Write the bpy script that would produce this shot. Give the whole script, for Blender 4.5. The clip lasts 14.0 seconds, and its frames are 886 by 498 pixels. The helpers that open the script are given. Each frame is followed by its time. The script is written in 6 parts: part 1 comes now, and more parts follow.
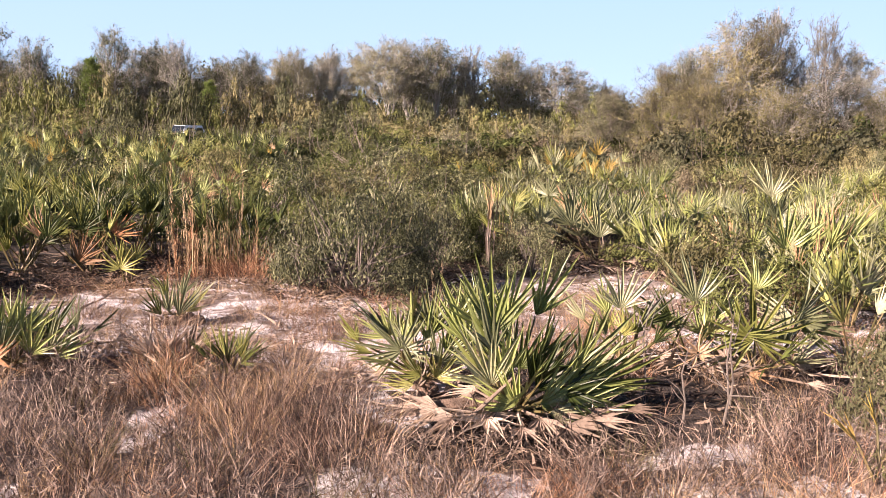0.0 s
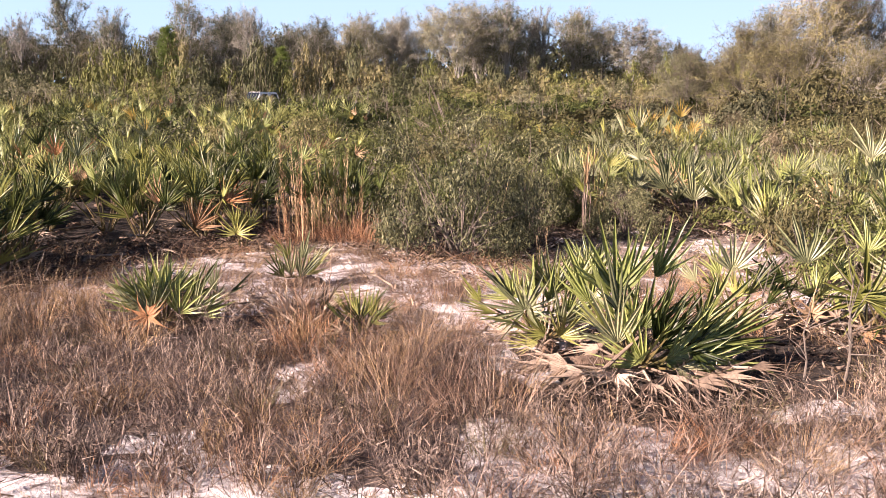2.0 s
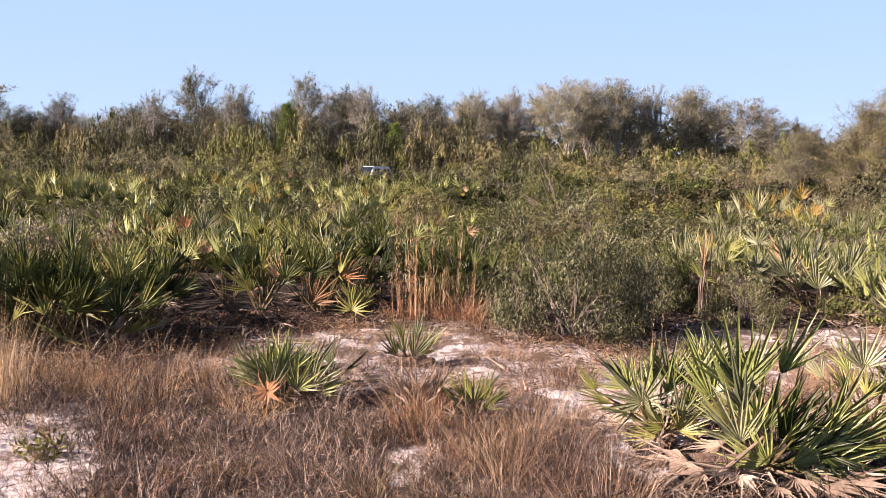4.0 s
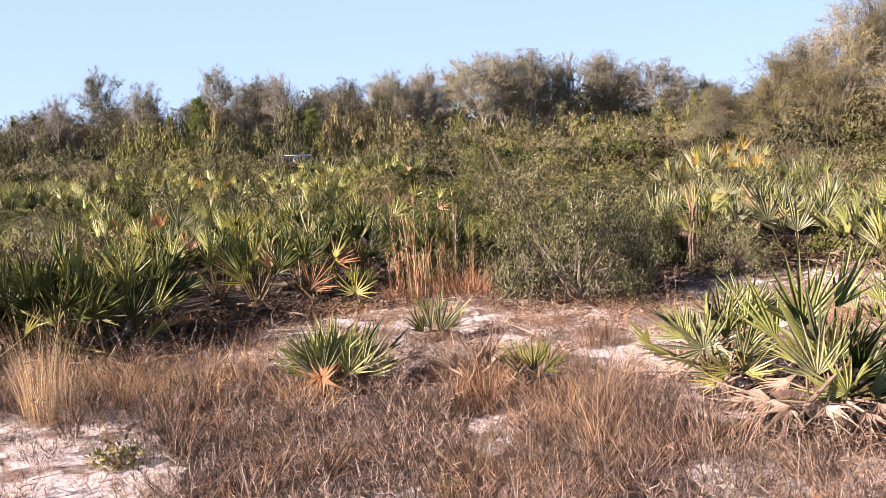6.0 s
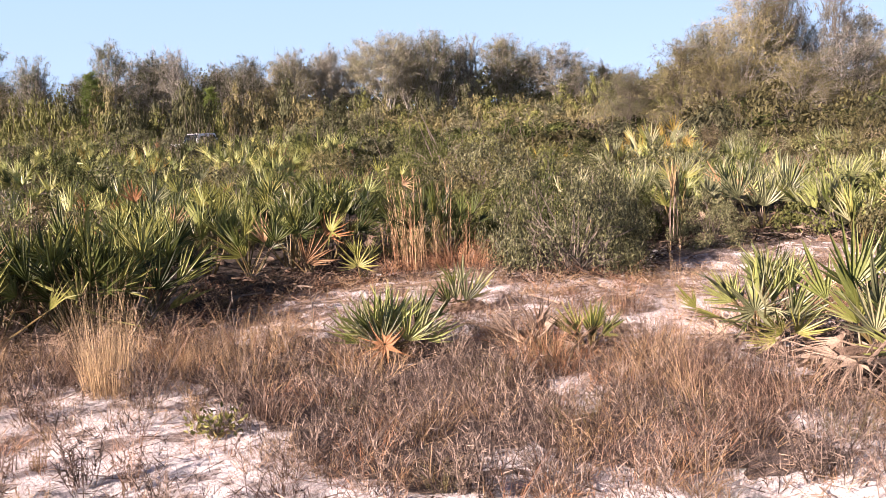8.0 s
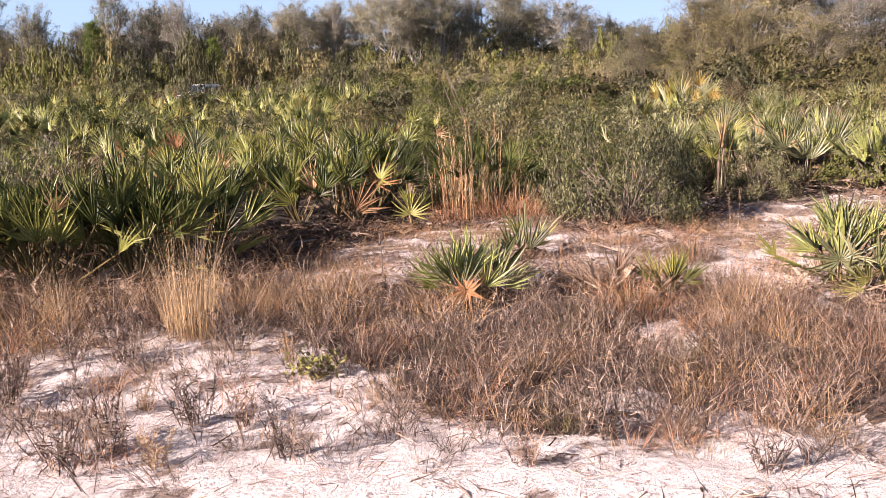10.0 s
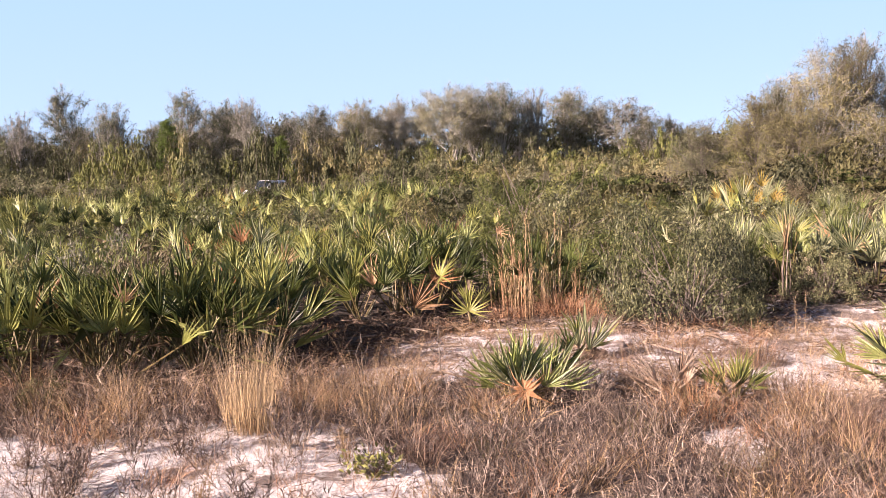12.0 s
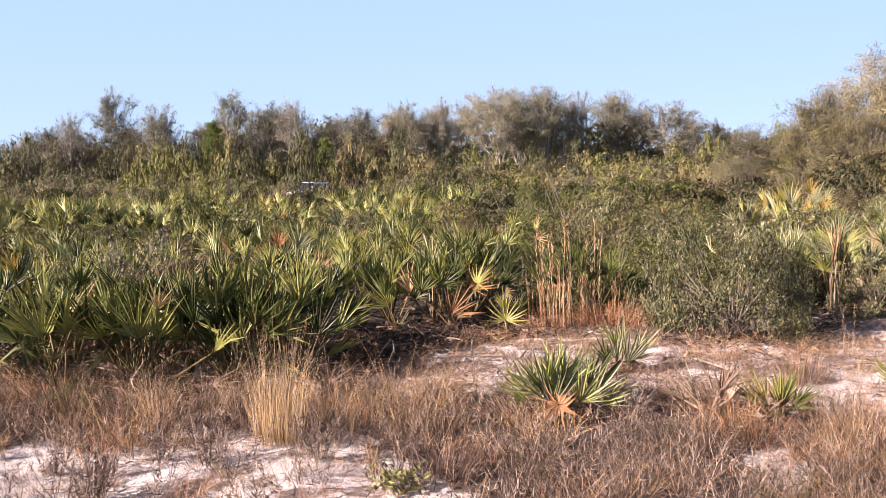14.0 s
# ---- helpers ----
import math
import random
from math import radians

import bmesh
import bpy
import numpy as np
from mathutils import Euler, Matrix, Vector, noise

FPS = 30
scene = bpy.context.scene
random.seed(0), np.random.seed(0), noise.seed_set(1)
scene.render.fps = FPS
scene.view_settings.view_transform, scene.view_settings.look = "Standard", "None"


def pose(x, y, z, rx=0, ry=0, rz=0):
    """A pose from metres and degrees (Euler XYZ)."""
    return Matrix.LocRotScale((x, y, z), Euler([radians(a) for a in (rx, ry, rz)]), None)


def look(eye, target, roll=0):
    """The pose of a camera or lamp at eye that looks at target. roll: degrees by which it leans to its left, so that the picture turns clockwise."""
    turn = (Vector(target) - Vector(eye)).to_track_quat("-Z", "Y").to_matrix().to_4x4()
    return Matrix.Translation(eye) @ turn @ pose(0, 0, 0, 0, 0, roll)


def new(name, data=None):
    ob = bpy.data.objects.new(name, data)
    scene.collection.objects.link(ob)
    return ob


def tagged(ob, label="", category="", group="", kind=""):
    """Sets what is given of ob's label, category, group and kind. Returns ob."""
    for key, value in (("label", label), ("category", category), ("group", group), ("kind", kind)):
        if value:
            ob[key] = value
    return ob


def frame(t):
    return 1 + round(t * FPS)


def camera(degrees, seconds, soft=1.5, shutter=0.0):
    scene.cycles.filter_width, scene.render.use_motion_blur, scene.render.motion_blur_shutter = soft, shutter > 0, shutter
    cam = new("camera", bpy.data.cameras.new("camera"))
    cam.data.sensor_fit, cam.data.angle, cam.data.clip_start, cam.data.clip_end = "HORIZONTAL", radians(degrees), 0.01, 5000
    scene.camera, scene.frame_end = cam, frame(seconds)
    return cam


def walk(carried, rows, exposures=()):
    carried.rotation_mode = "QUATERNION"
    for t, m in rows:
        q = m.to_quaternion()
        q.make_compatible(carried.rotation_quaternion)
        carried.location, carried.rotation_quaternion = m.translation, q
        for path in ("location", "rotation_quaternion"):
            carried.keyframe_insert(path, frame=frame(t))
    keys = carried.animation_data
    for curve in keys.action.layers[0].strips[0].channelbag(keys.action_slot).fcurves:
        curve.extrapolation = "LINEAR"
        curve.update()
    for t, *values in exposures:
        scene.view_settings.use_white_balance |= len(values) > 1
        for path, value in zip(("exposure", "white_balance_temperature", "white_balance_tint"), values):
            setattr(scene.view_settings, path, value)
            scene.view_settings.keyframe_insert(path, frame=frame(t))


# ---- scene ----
cam = camera(51.8, 14.0, soft=0.8)
PATH = [
    (0, (3.67, 0.371, 1.538), (3.692, 2.355, 1.287), 1.3),
    (0.5, (3.463, 0.237, 1.544), (3.607, 2.205, 1.22), 1.4),
    (1, (3.349, 0.125, 1.541), (3.374, 2.096, 1.202), 0.5),
    (1.5, (3.342, 0.093, 1.555), (3.306, 2.064, 1.212), 0.6),
    (2, (3.335, 0.093, 1.581), (3.211, 2.062, 1.248), 0.4),
    (2.5, (3.302, 0.095, 1.649), (2.922, 2.055, 1.535), -0.6),
    (3, (3.284, 0.067, 1.679), (2.809, 2.009, 1.683), -0.9),
    (3.5, (3.279, 0.07, 1.649), (2.892, 2.026, 1.484), 0.5),
    (3.7, (3.281, 0.068, 1.658), (2.908, 2.026, 1.486), 1.2),
    (5.8, (2.608, 0.04, 1.559), (2.422, 2.019, 1.338), -3.3),
    (6, (2.459, -0.016, 1.6), (2.273, 1.963, 1.379), -3.5),
    (6.5, (2.01, -0.024, 1.564), (1.83, 1.962, 1.405), -1.5),
    (7, (1.74, -0.029, 1.621), (1.48, 1.945, 1.437), -5.2),
    (7.5, (1.47, -0.133, 1.603), (1.368, 1.854, 1.397), -5.2),
    (8, (1.362, -0.161, 1.58), (1.406, 1.82, 1.308), -2.8),
    (8.2, (1.331, -0.128, 1.572), (1.417, 1.846, 1.267), -2.7),
    (10.3, (0.779, -0.097, 1.527), (0.819, 1.869, 1.158), -2.2),
    (10.5, (0.773, -0.116, 1.536), (0.823, 1.853, 1.184), -2.3),
    (11, (0.756, -0.147, 1.556), (0.806, 1.834, 1.283), -1.5),
    (11.5, (0.752, -0.128, 1.548), (0.654, 1.862, 1.376), -1.5),
    (12, (0.809, -0.109, 1.543), (0.731, 1.884, 1.387), -1.7),
    (12.5, (0.903, 0.007, 1.567), (0.967, 2.0, 1.408), -1.3),
    (13, (0.912, 0.042, 1.573), (0.847, 2.035, 1.414), -0.5),
    (13.5, (0.89, 0.028, 1.57), (0.699, 2.013, 1.412), -0.9),
    (14, (0.86, 0.016, 1.579), (0.689, 2.003, 1.431), -1.2),
]
walk(cam, [(t, look(eye, target, roll)) for t, eye, target, roll in PATH],
     exposures=[(0.0, 1.89, 6600, 24), (1.5, 1.89, 6600, 24), (2.4, 1.96, 6600, 24), (3.0, 1.68, 6600, 24), (3.6, 1.68, 6600, 24), (6.0, 1.83, 6600, 24), (8.0, 1.81, 6600, 24), (10.5, 1.69, 6600, 24), (11.0, 1.77, 6600, 24), (12.0, 1.83, 6600, 24), (14.0, 1.79, 6600, 24)])

# ---- light ----
SUN_EL, SUN_AZ = radians(25), math.atan2(-0.87, -0.49)
world = bpy.data.worlds.new("world")
scene.world = world
world.use_nodes = True
wn, wl = world.node_tree.nodes, world.node_tree.links
sky = wn.new("ShaderNodeTexSky")
sky.sky_type = "NISHITA"
sky.sun_disc = False
sky.sun_elevation, sky.sun_rotation = SUN_EL, SUN_AZ
sky.air_density, sky.dust_density, sky.ozone_density = 0.22, 0.0, 3.0
haze = wn.new("ShaderNodeMix")
haze.data_type = "RGBA"
lift, where, height_of = wn.new("ShaderNodeMapRange"), wn.new("ShaderNodeTexCoord"), wn.new("ShaderNodeSeparateXYZ")
lift.interpolation_type = "SMOOTHSTEP"
for key, value in (("From Min", 0.22), ("From Max", 0.37), ("To Min", 0.74), ("To Max", 0.0)):
    lift.inputs[key].default_value = value
wl.new(where.outputs["Generated"], height_of.inputs[0])
wl.new(height_of.outputs["Z"], lift.inputs[0])
wl.new(lift.outputs[0], haze.inputs[0])
tint = wn.new("ShaderNodeMix")
tint.data_type = "RGBA"
climb = wn.new("ShaderNodeMapRange")
climb.inputs["From Min"].default_value, climb.inputs["From Max"].default_value = 0.0, 0.32
wl.new(height_of.outputs["Z"], climb.inputs[0])
wl.new(climb.outputs[0], tint.inputs[0])
tint.inputs[6].default_value, tint.inputs[7].default_value = (4.5, 6.15, 7.3, 1), (3.1, 5.5, 8.2, 1)
wl.new(tint.outputs[2], haze.inputs[7])
wl.new(sky.outputs[0], haze.inputs[6])
wl.new(haze.outputs[2], wn["Background"].inputs[0])
wn["Background"].inputs[1].default_value = 0.05
sun_data = bpy.data.lights.new("sun", "SUN")
sun_data.energy, sun_data.angle, sun_data.color = 5.0, radians(0.6), (1.0, 0.84, 0.70)
sun = new("sun", sun_data)
sun_from = Vector((math.sin(SUN_AZ) * math.cos(SUN_EL), math.cos(SUN_AZ) * math.cos(SUN_EL), math.sin(SUN_EL)))
sun.matrix_world = look(sun_from * 60, (0, 0, 0))


# ---- materials ----
def tree_of(name):
    m = bpy.data.materials.new(name)
    m.use_nodes = True
    nt = m.node_tree
    return m, nt.nodes, nt.links, nt.nodes["Principled BSDF"], nt.nodes["Material Output"]


def ramp_of(nodes, stops):
    r = nodes.new("ShaderNodeValToRGB")
    e = r.color_ramp.elements
    while len(e) < len(stops):
        e.new(0.5)
    for k, (p, c) in enumerate(stops):
        e[k].position, e[k].color = p, (*c, 1)
    return r


def leaf_material(name, a, b, c, thin=0.35, rough=0.5, grain=60.0, spec=0.35, broad=0.0, each=0.32):
    """Leaf tissue: colour wanders from leaf to leaf and from plant to plant, some light goes through."""
    a, b = [0.58 * v for v in a], [0.86 * v for v in b]
    m, n, l, bsdf, out = tree_of(name)
    geo, info = n.new("ShaderNodeNewGeometry"), n.new("ShaderNodeObjectInfo")
    mix = n.new("ShaderNodeMath")
    mix.operation = "MULTIPLY_ADD"
    mix.inputs[1].default_value = each
    l.new(geo.outputs["Random Per Island"], mix.inputs[0])
    half = n.new("ShaderNodeMath")
    half.operation = "MULTIPLY"
    half.inputs[1].default_value = 1 - each
    l.new(info.outputs["Random"], half.inputs[0])
    l.new(half.outputs[0], mix.inputs[2])
    ramp = ramp_of(n, [(0.12, a), (0.5, b), (0.92, c)])
    l.new(mix.outputs[0], ramp.inputs[0])
    tex = n.new("ShaderNodeTexCoord")
    noi = n.new("ShaderNodeTexNoise")
    noi.inputs["Scale"].default_value = grain
    noi.inputs["Detail"].default_value = 3
    l.new(tex.outputs["Object"], noi.inputs["Vector"])
    vary = ramp_of(n, [(0.3, (0.68, 0.66, 0.62)), (0.7, (1.15, 1.12, 1.05))])
    l.new(noi.outputs[0], vary.inputs[0])
    mul, vary2 = n.new("ShaderNodeMix"), n.new("ShaderNodeMix")
    mul.data_type, mul.blend_type = "RGBA", "MULTIPLY"
    vary2.data_type, vary2.blend_type = "RGBA", "MULTIPLY"
    vary2.inputs[0].default_value = 1.0
    mul.inputs[0].default_value = 1.0
    l.new(ramp.outputs[0], mul.inputs[6])
    l.new(vary.outputs[0], mul.inputs[7])
    if broad:
        wide = n.new("ShaderNodeTexNoise")
        wide.inputs["Scale"].default_value, wide.inputs["Detail"].default_value = broad, 4
        l.new(tex.outputs["Object"], wide.inputs["Vector"])
        tone = ramp_of(n, [(0.32, (0.50, 0.47, 0.45)), (0.52, (0.95, 0.92, 0.90)), (0.70, (1.35, 1.30, 1.22))])
        l.new(wide.outputs[0], tone.inputs[0])
        l.new(tone.outputs[0], vary2.inputs[7])
        l.new(mul.outputs[2], vary2.inputs[6])
        mul = vary2
    l.new(mul.outputs[2], bsdf.inputs["Base Color"])
    bsdf.inputs["Roughness"].default_value = rough
    bsdf.inputs["Specular IOR Level"].default_value = spec
    if thin:
        tr, sh = n.new("ShaderNodeBsdfTranslucent"), n.new("ShaderNodeMixShader")
        l.new(mul.outputs[2], tr.inputs[0])
        sh.inputs[0].default_value = thin
        l.new(bsdf.outputs[0], sh.inputs[1])
        l.new(tr.outputs[0], sh.inputs[2])
        l.new(sh.outputs[0], out.inputs[0])
    return m


def solid_material(name, a, b, scale=20.0, rough=0.8, bump=0.3, metal=0.0):
    m, n, l, bsdf, out = tree_of(name)
    tex, noi, fine = n.new("ShaderNodeTexCoord"), n.new("ShaderNodeTexNoise"), n.new("ShaderNodeTexNoise")
    noi.inputs["Scale"].default_value, noi.inputs["Detail"].default_value = scale, 5
    fine.inputs["Scale"].default_value, fine.inputs["Detail"].default_value = scale * 7, 3
    l.new(tex.outputs["Object"], noi.inputs["Vector"])
    l.new(tex.outputs["Object"], fine.inputs["Vector"])
    ramp = ramp_of(n, [(0.3, a), (0.7, b)])
    l.new(noi.outputs[0], ramp.inputs[0])
    l.new(ramp.outputs[0], bsdf.inputs["Base Color"])
    bsdf.inputs["Roughness"].default_value, bsdf.inputs["Metallic"].default_value = rough, metal
    if bump:
        bu = n.new("ShaderNodeBump")
        bu.inputs["Strength"].default_value, bu.inputs["Distance"].default_value = bump, 0.02
        l.new(fine.outputs[0], bu.inputs["Height"])
        l.new(bu.outputs[0], bsdf.inputs["Normal"])
    return m


def sand_material():
    """White quartz sand with brown litter trodden in, browner beyond the open track; unseen near ground is browned to
    cut bounced light.
    """
    m, n, l, bsdf, out = tree_of("sand")
    tex = n.new("ShaderNodeTexCoord")

    def noi(scale, detail=4, rough=0.55):
        k = n.new("ShaderNodeTexNoise")
        k.inputs["Scale"].default_value, k.inputs["Detail"].default_value, k.inputs["Roughness"].default_value = scale, detail, rough
        l.new(tex.outputs["Object"], k.inputs["Vector"])
        return k

    base = ramp_of(n, [(0.3, (0.62, 0.585, 0.605)), (0.7, (0.82, 0.785, 0.81))])
    l.new(noi(9).outputs[0], base.inputs[0])
    litter = ramp_of(n, [(0.3, (0.10, 0.072, 0.06)), (0.7, (0.25, 0.185, 0.155))])
    l.new(noi(40).outputs[0], litter.inputs[0])
    patch = noi(2.1, 8, 0.70)
    sep = n.new("ShaderNodeSeparateXYZ")
    l.new(tex.outputs["Object"], sep.inputs[0])
    # how far from the open track: beyond it, and three times as quickly on the unseen near side, browned to dull its
    # bounce
    back = n.new("ShaderNodeMath")
    back.operation = "MULTIPLY_ADD"
    back.inputs[1].default_value, back.inputs[2].default_value = -3.0, 1.5
    l.new(sep.outputs["Y"], back.inputs[0])
    ahead = n.new("ShaderNodeMath")
    ahead.operation = "SUBTRACT"
    ahead.inputs[1].default_value = 3.2
    l.new(sep.outputs["Y"], ahead.inputs[0])
    far = n.new("ShaderNodeMath")
    far.operation = "MAXIMUM"
    l.new(back.outputs[0], far.inputs[0])
    l.new(ahead.outputs[0], far.inputs[1])
    away = n.new("ShaderNodeMapRange")
    for key, value in (("From Min", 0.0), ("From Max", 20.0), ("To Min", -0.04), ("To Max", 0.26)):
        away.inputs[key].default_value = value
    l.new(far.outputs[0], away.inputs[0])
    add = n.new("ShaderNodeMath")
    add.operation = "ADD"
    l.new(patch.outputs[0], add.inputs[0])
    l.new(away.outputs[0], add.inputs[1])
    mask = ramp_of(n, [(0.50, (0, 0, 0)), (0.57, (0.9, 0.9, 0.9))])
    l.new(add.outputs[0], mask.inputs[0])
    speck = ramp_of(n, [(0.60, (0, 0, 0)), (0.66, (0.6, 0.6, 0.6))])
    l.new(noi(55, 2).outputs[0], speck.inputs[0])
    both = n.new("ShaderNodeMath")
    both.operation = "MAXIMUM"
    l.new(mask.outputs[0], both.inputs[0])
    l.new(speck.outputs[0], both.inputs[1])
    mix = n.new("ShaderNodeMix")
    mix.data_type = "RGBA"
    l.new(both.outputs[0], mix.inputs[0])
    l.new(base.outputs[0], mix.inputs[6])
    l.new(litter.outputs[0], mix.inputs[7])
    l.new(mix.outputs[2], bsdf.inputs["Base Color"])
    bsdf.inputs["Roughness"].default_value = 0.95
    bu = n.new("ShaderNodeBump")
    bu.inputs["Strength"].default_value, bu.inputs["Distance"].default_value = 0.9, 0.05
    l.new(noi(15, 7, 0.72).outputs[0], bu.inputs["Height"])
    l.new(bu.outputs[0], bsdf.inputs["Normal"])
    return m


M = {
    "sand": sand_material(),
    "palm_green": leaf_material("palm_green", (0.026, 0.042, 0.011), (0.074, 0.098, 0.025), (0.25, 0.262, 0.078), 0.04, 0.45, 25, 0.3),
    "palm_yellow": leaf_material("palm_yellow", (0.165, 0.185, 0.048), (0.275, 0.29, 0.08), (0.40, 0.395, 0.145), 0.06, 0.45, 25, 0.35),
    "palm_silver": leaf_material("palm_silver", (0.11, 0.135, 0.07), (0.225, 0.245, 0.135), (0.40, 0.40, 0.255), 0.06, 0.45, 25, 0.45),
    "palm_gold": leaf_material("palm_gold", (0.28, 0.23, 0.05), (0.38, 0.29, 0.07), (0.46, 0.32, 0.1), 0.2, 0.5, 25, 0.35),
    "palm_orange": leaf_material("palm_orange", (0.42, 0.19, 0.09), (0.52, 0.28, 0.15), (0.60, 0.42, 0.28), 0.25, 0.6, 25, 0.25),
    "palm_tan": leaf_material("palm_tan", (0.36, 0.21, 0.12), (0.50, 0.32, 0.19), (0.60, 0.43, 0.29), 0.15, 0.6, 25, 0.25),
    "palm_dead": leaf_material("palm_dead", (0.19, 0.14, 0.11), (0.36, 0.28, 0.23), (0.56, 0.47, 0.40), 0.1, 0.7, 25, 0.2),
    "petiole": leaf_material("petiole", (0.07, 0.07, 0.025), (0.13, 0.11, 0.045), (0.22, 0.16, 0.08), 0.0, 0.5, 20),
    "rhizome": solid_material("rhizome", (0.10, 0.065, 0.045), (0.24, 0.165, 0.12), 18, 0.9, 0.8),
    "oak_leaf": leaf_material("oak_leaf", (0.055, 0.066, 0.032), (0.12, 0.13, 0.062), (0.26, 0.262, 0.145), 0.08, 0.5, 90, 0.3, 0.0, 0.8),
    "green_leaf": leaf_material("green_leaf", (0.058, 0.082, 0.026), (0.135, 0.165, 0.056), (0.28, 0.295, 0.112), 0.12, 0.65, 90, 0.15, 0.9),
    "olive_leaf": leaf_material("olive_leaf", (0.10, 0.10, 0.05), (0.205, 0.20, 0.10), (0.35, 0.33, 0.18), 0.15, 0.65, 90, 0.15, 0.9),
    "brown_leaf": leaf_material("brown_leaf", (0.125, 0.11, 0.075), (0.22, 0.195, 0.135), (0.34, 0.30, 0.21), 0.15, 0.65, 90, 0.15, 0.9),
    "dark_leaf": leaf_material("dark_leaf", (0.05, 0.066, 0.034), (0.095, 0.112, 0.06), (0.16, 0.17, 0.095), 0.15, 0.65, 60, 0.15, 0.9),
    # Grey-green leaves, greyed and lightened partly to suggest distance haze.
    "wood_leaf": leaf_material("wood_leaf", (0.135, 0.15, 0.095), (0.235, 0.252, 0.165), (0.345, 0.352, 0.245), 0.35, 0.7, 40, 0.1, 0.9),
    "gray_leaf": leaf_material("gray_leaf", (0.145, 0.155, 0.125), (0.25, 0.262, 0.215), (0.36, 0.368, 0.305), 0.35, 0.7, 40, 0.1, 0.9),
    "needle": leaf_material("needle", (0.10, 0.15, 0.04), (0.155, 0.22, 0.062), (0.23, 0.30, 0.095), 0.3, 0.6, 40, 0.15),
    "twig": solid_material("twig", (0.085, 0.069, 0.056), (0.20, 0.166, 0.14), 30, 0.85, 0.2),
    "bark": solid_material("bark", (0.17, 0.158, 0.138), (0.37, 0.348, 0.31), 6, 0.9, 0.5),
    "dark_bark": solid_material("dark_bark", (0.07, 0.06, 0.05), (0.18, 0.157, 0.13), 6, 0.9, 0.5),
    "straw": leaf_material("straw", (0.33, 0.225, 0.13), (0.5, 0.365, 0.22), (0.66, 0.52, 0.35), 0.08, 0.6, 30, 0.3, 2.2, 0.7),
    "pale_straw": leaf_material("pale_straw", (0.66, 0.49, 0.30), (0.80, 0.61, 0.39), (0.84, 0.68, 0.48), 0.25, 0.6, 30, 0.3),
    "brown_straw": leaf_material("brown_straw", (0.105, 0.068, 0.056), (0.25, 0.172, 0.140), (0.50, 0.385, 0.315), 0.03, 0.65, 30, 0.2, 2.2, 0.8),
    "rust_straw": leaf_material("rust_straw", (0.20, 0.092, 0.055), (0.38, 0.205, 0.122), (0.60, 0.395, 0.26), 0.03, 0.65, 30, 0.2, 2.2, 0.8),
    "gray_weed": leaf_material("gray_weed", (0.075, 0.059, 0.054), (0.20, 0.16, 0.145), (0.39, 0.33, 0.30), 0.0, 0.7, 30, 0.2, 2.2, 0.9),
    "litter": leaf_material("litter", (0.09, 0.06, 0.045), (0.24, 0.17, 0.125), (0.50, 0.40, 0.33), 0.05, 0.8, 30, 0.2, 0.0, 0.9),
    # Darker copy of litter, for leaves on the shade-toned bed.
    "shaded_litter": leaf_material("shaded_litter", (0.035, 0.024, 0.019), (0.085, 0.058, 0.045), (0.26, 0.20, 0.165), 0.03, 0.8, 30, 0.2, 0.0, 0.95),
    # Brown thatch, its dark end lowered so gaps between tufts look shaded.
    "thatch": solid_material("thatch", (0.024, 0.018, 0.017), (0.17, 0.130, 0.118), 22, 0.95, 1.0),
    "palm_bright": leaf_material("palm_bright", (0.13, 0.175, 0.052), (0.26, 0.305, 0.10), (0.44, 0.47, 0.20), 0.06, 0.42, 25, 0.4),
    # Old leaves toned almost black, putting the scrub's shade into their colour.
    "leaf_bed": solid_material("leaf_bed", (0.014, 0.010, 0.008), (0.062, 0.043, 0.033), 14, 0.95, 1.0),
    "paint": solid_material("paint", (0.74, 0.75, 0.77), (0.80, 0.81, 0.82), 3, 0.3, 0.0),
    "rubber": solid_material("rubber", (0.02, 0.02, 0.02), (0.04, 0.04, 0.04), 20, 0.8, 0.2),
    "steel": solid_material("steel", (0.45, 0.45, 0.46), (0.6, 0.6, 0.6), 10, 0.35, 0.0, 1.0),
    "red_lens": solid_material("red_lens", (0.35, 0.02, 0.02), (0.45, 0.03, 0.03), 10, 0.3, 0.0),
    "clear_lens": solid_material("clear_lens", (0.7, 0.7, 0.68), (0.8, 0.8, 0.78), 10, 0.2, 0.0),
    "tinted_glass": solid_material("tinted_glass", (0.012, 0.016, 0.02), (0.02, 0.025, 0.03), 3, 0.06, 0.0),
}


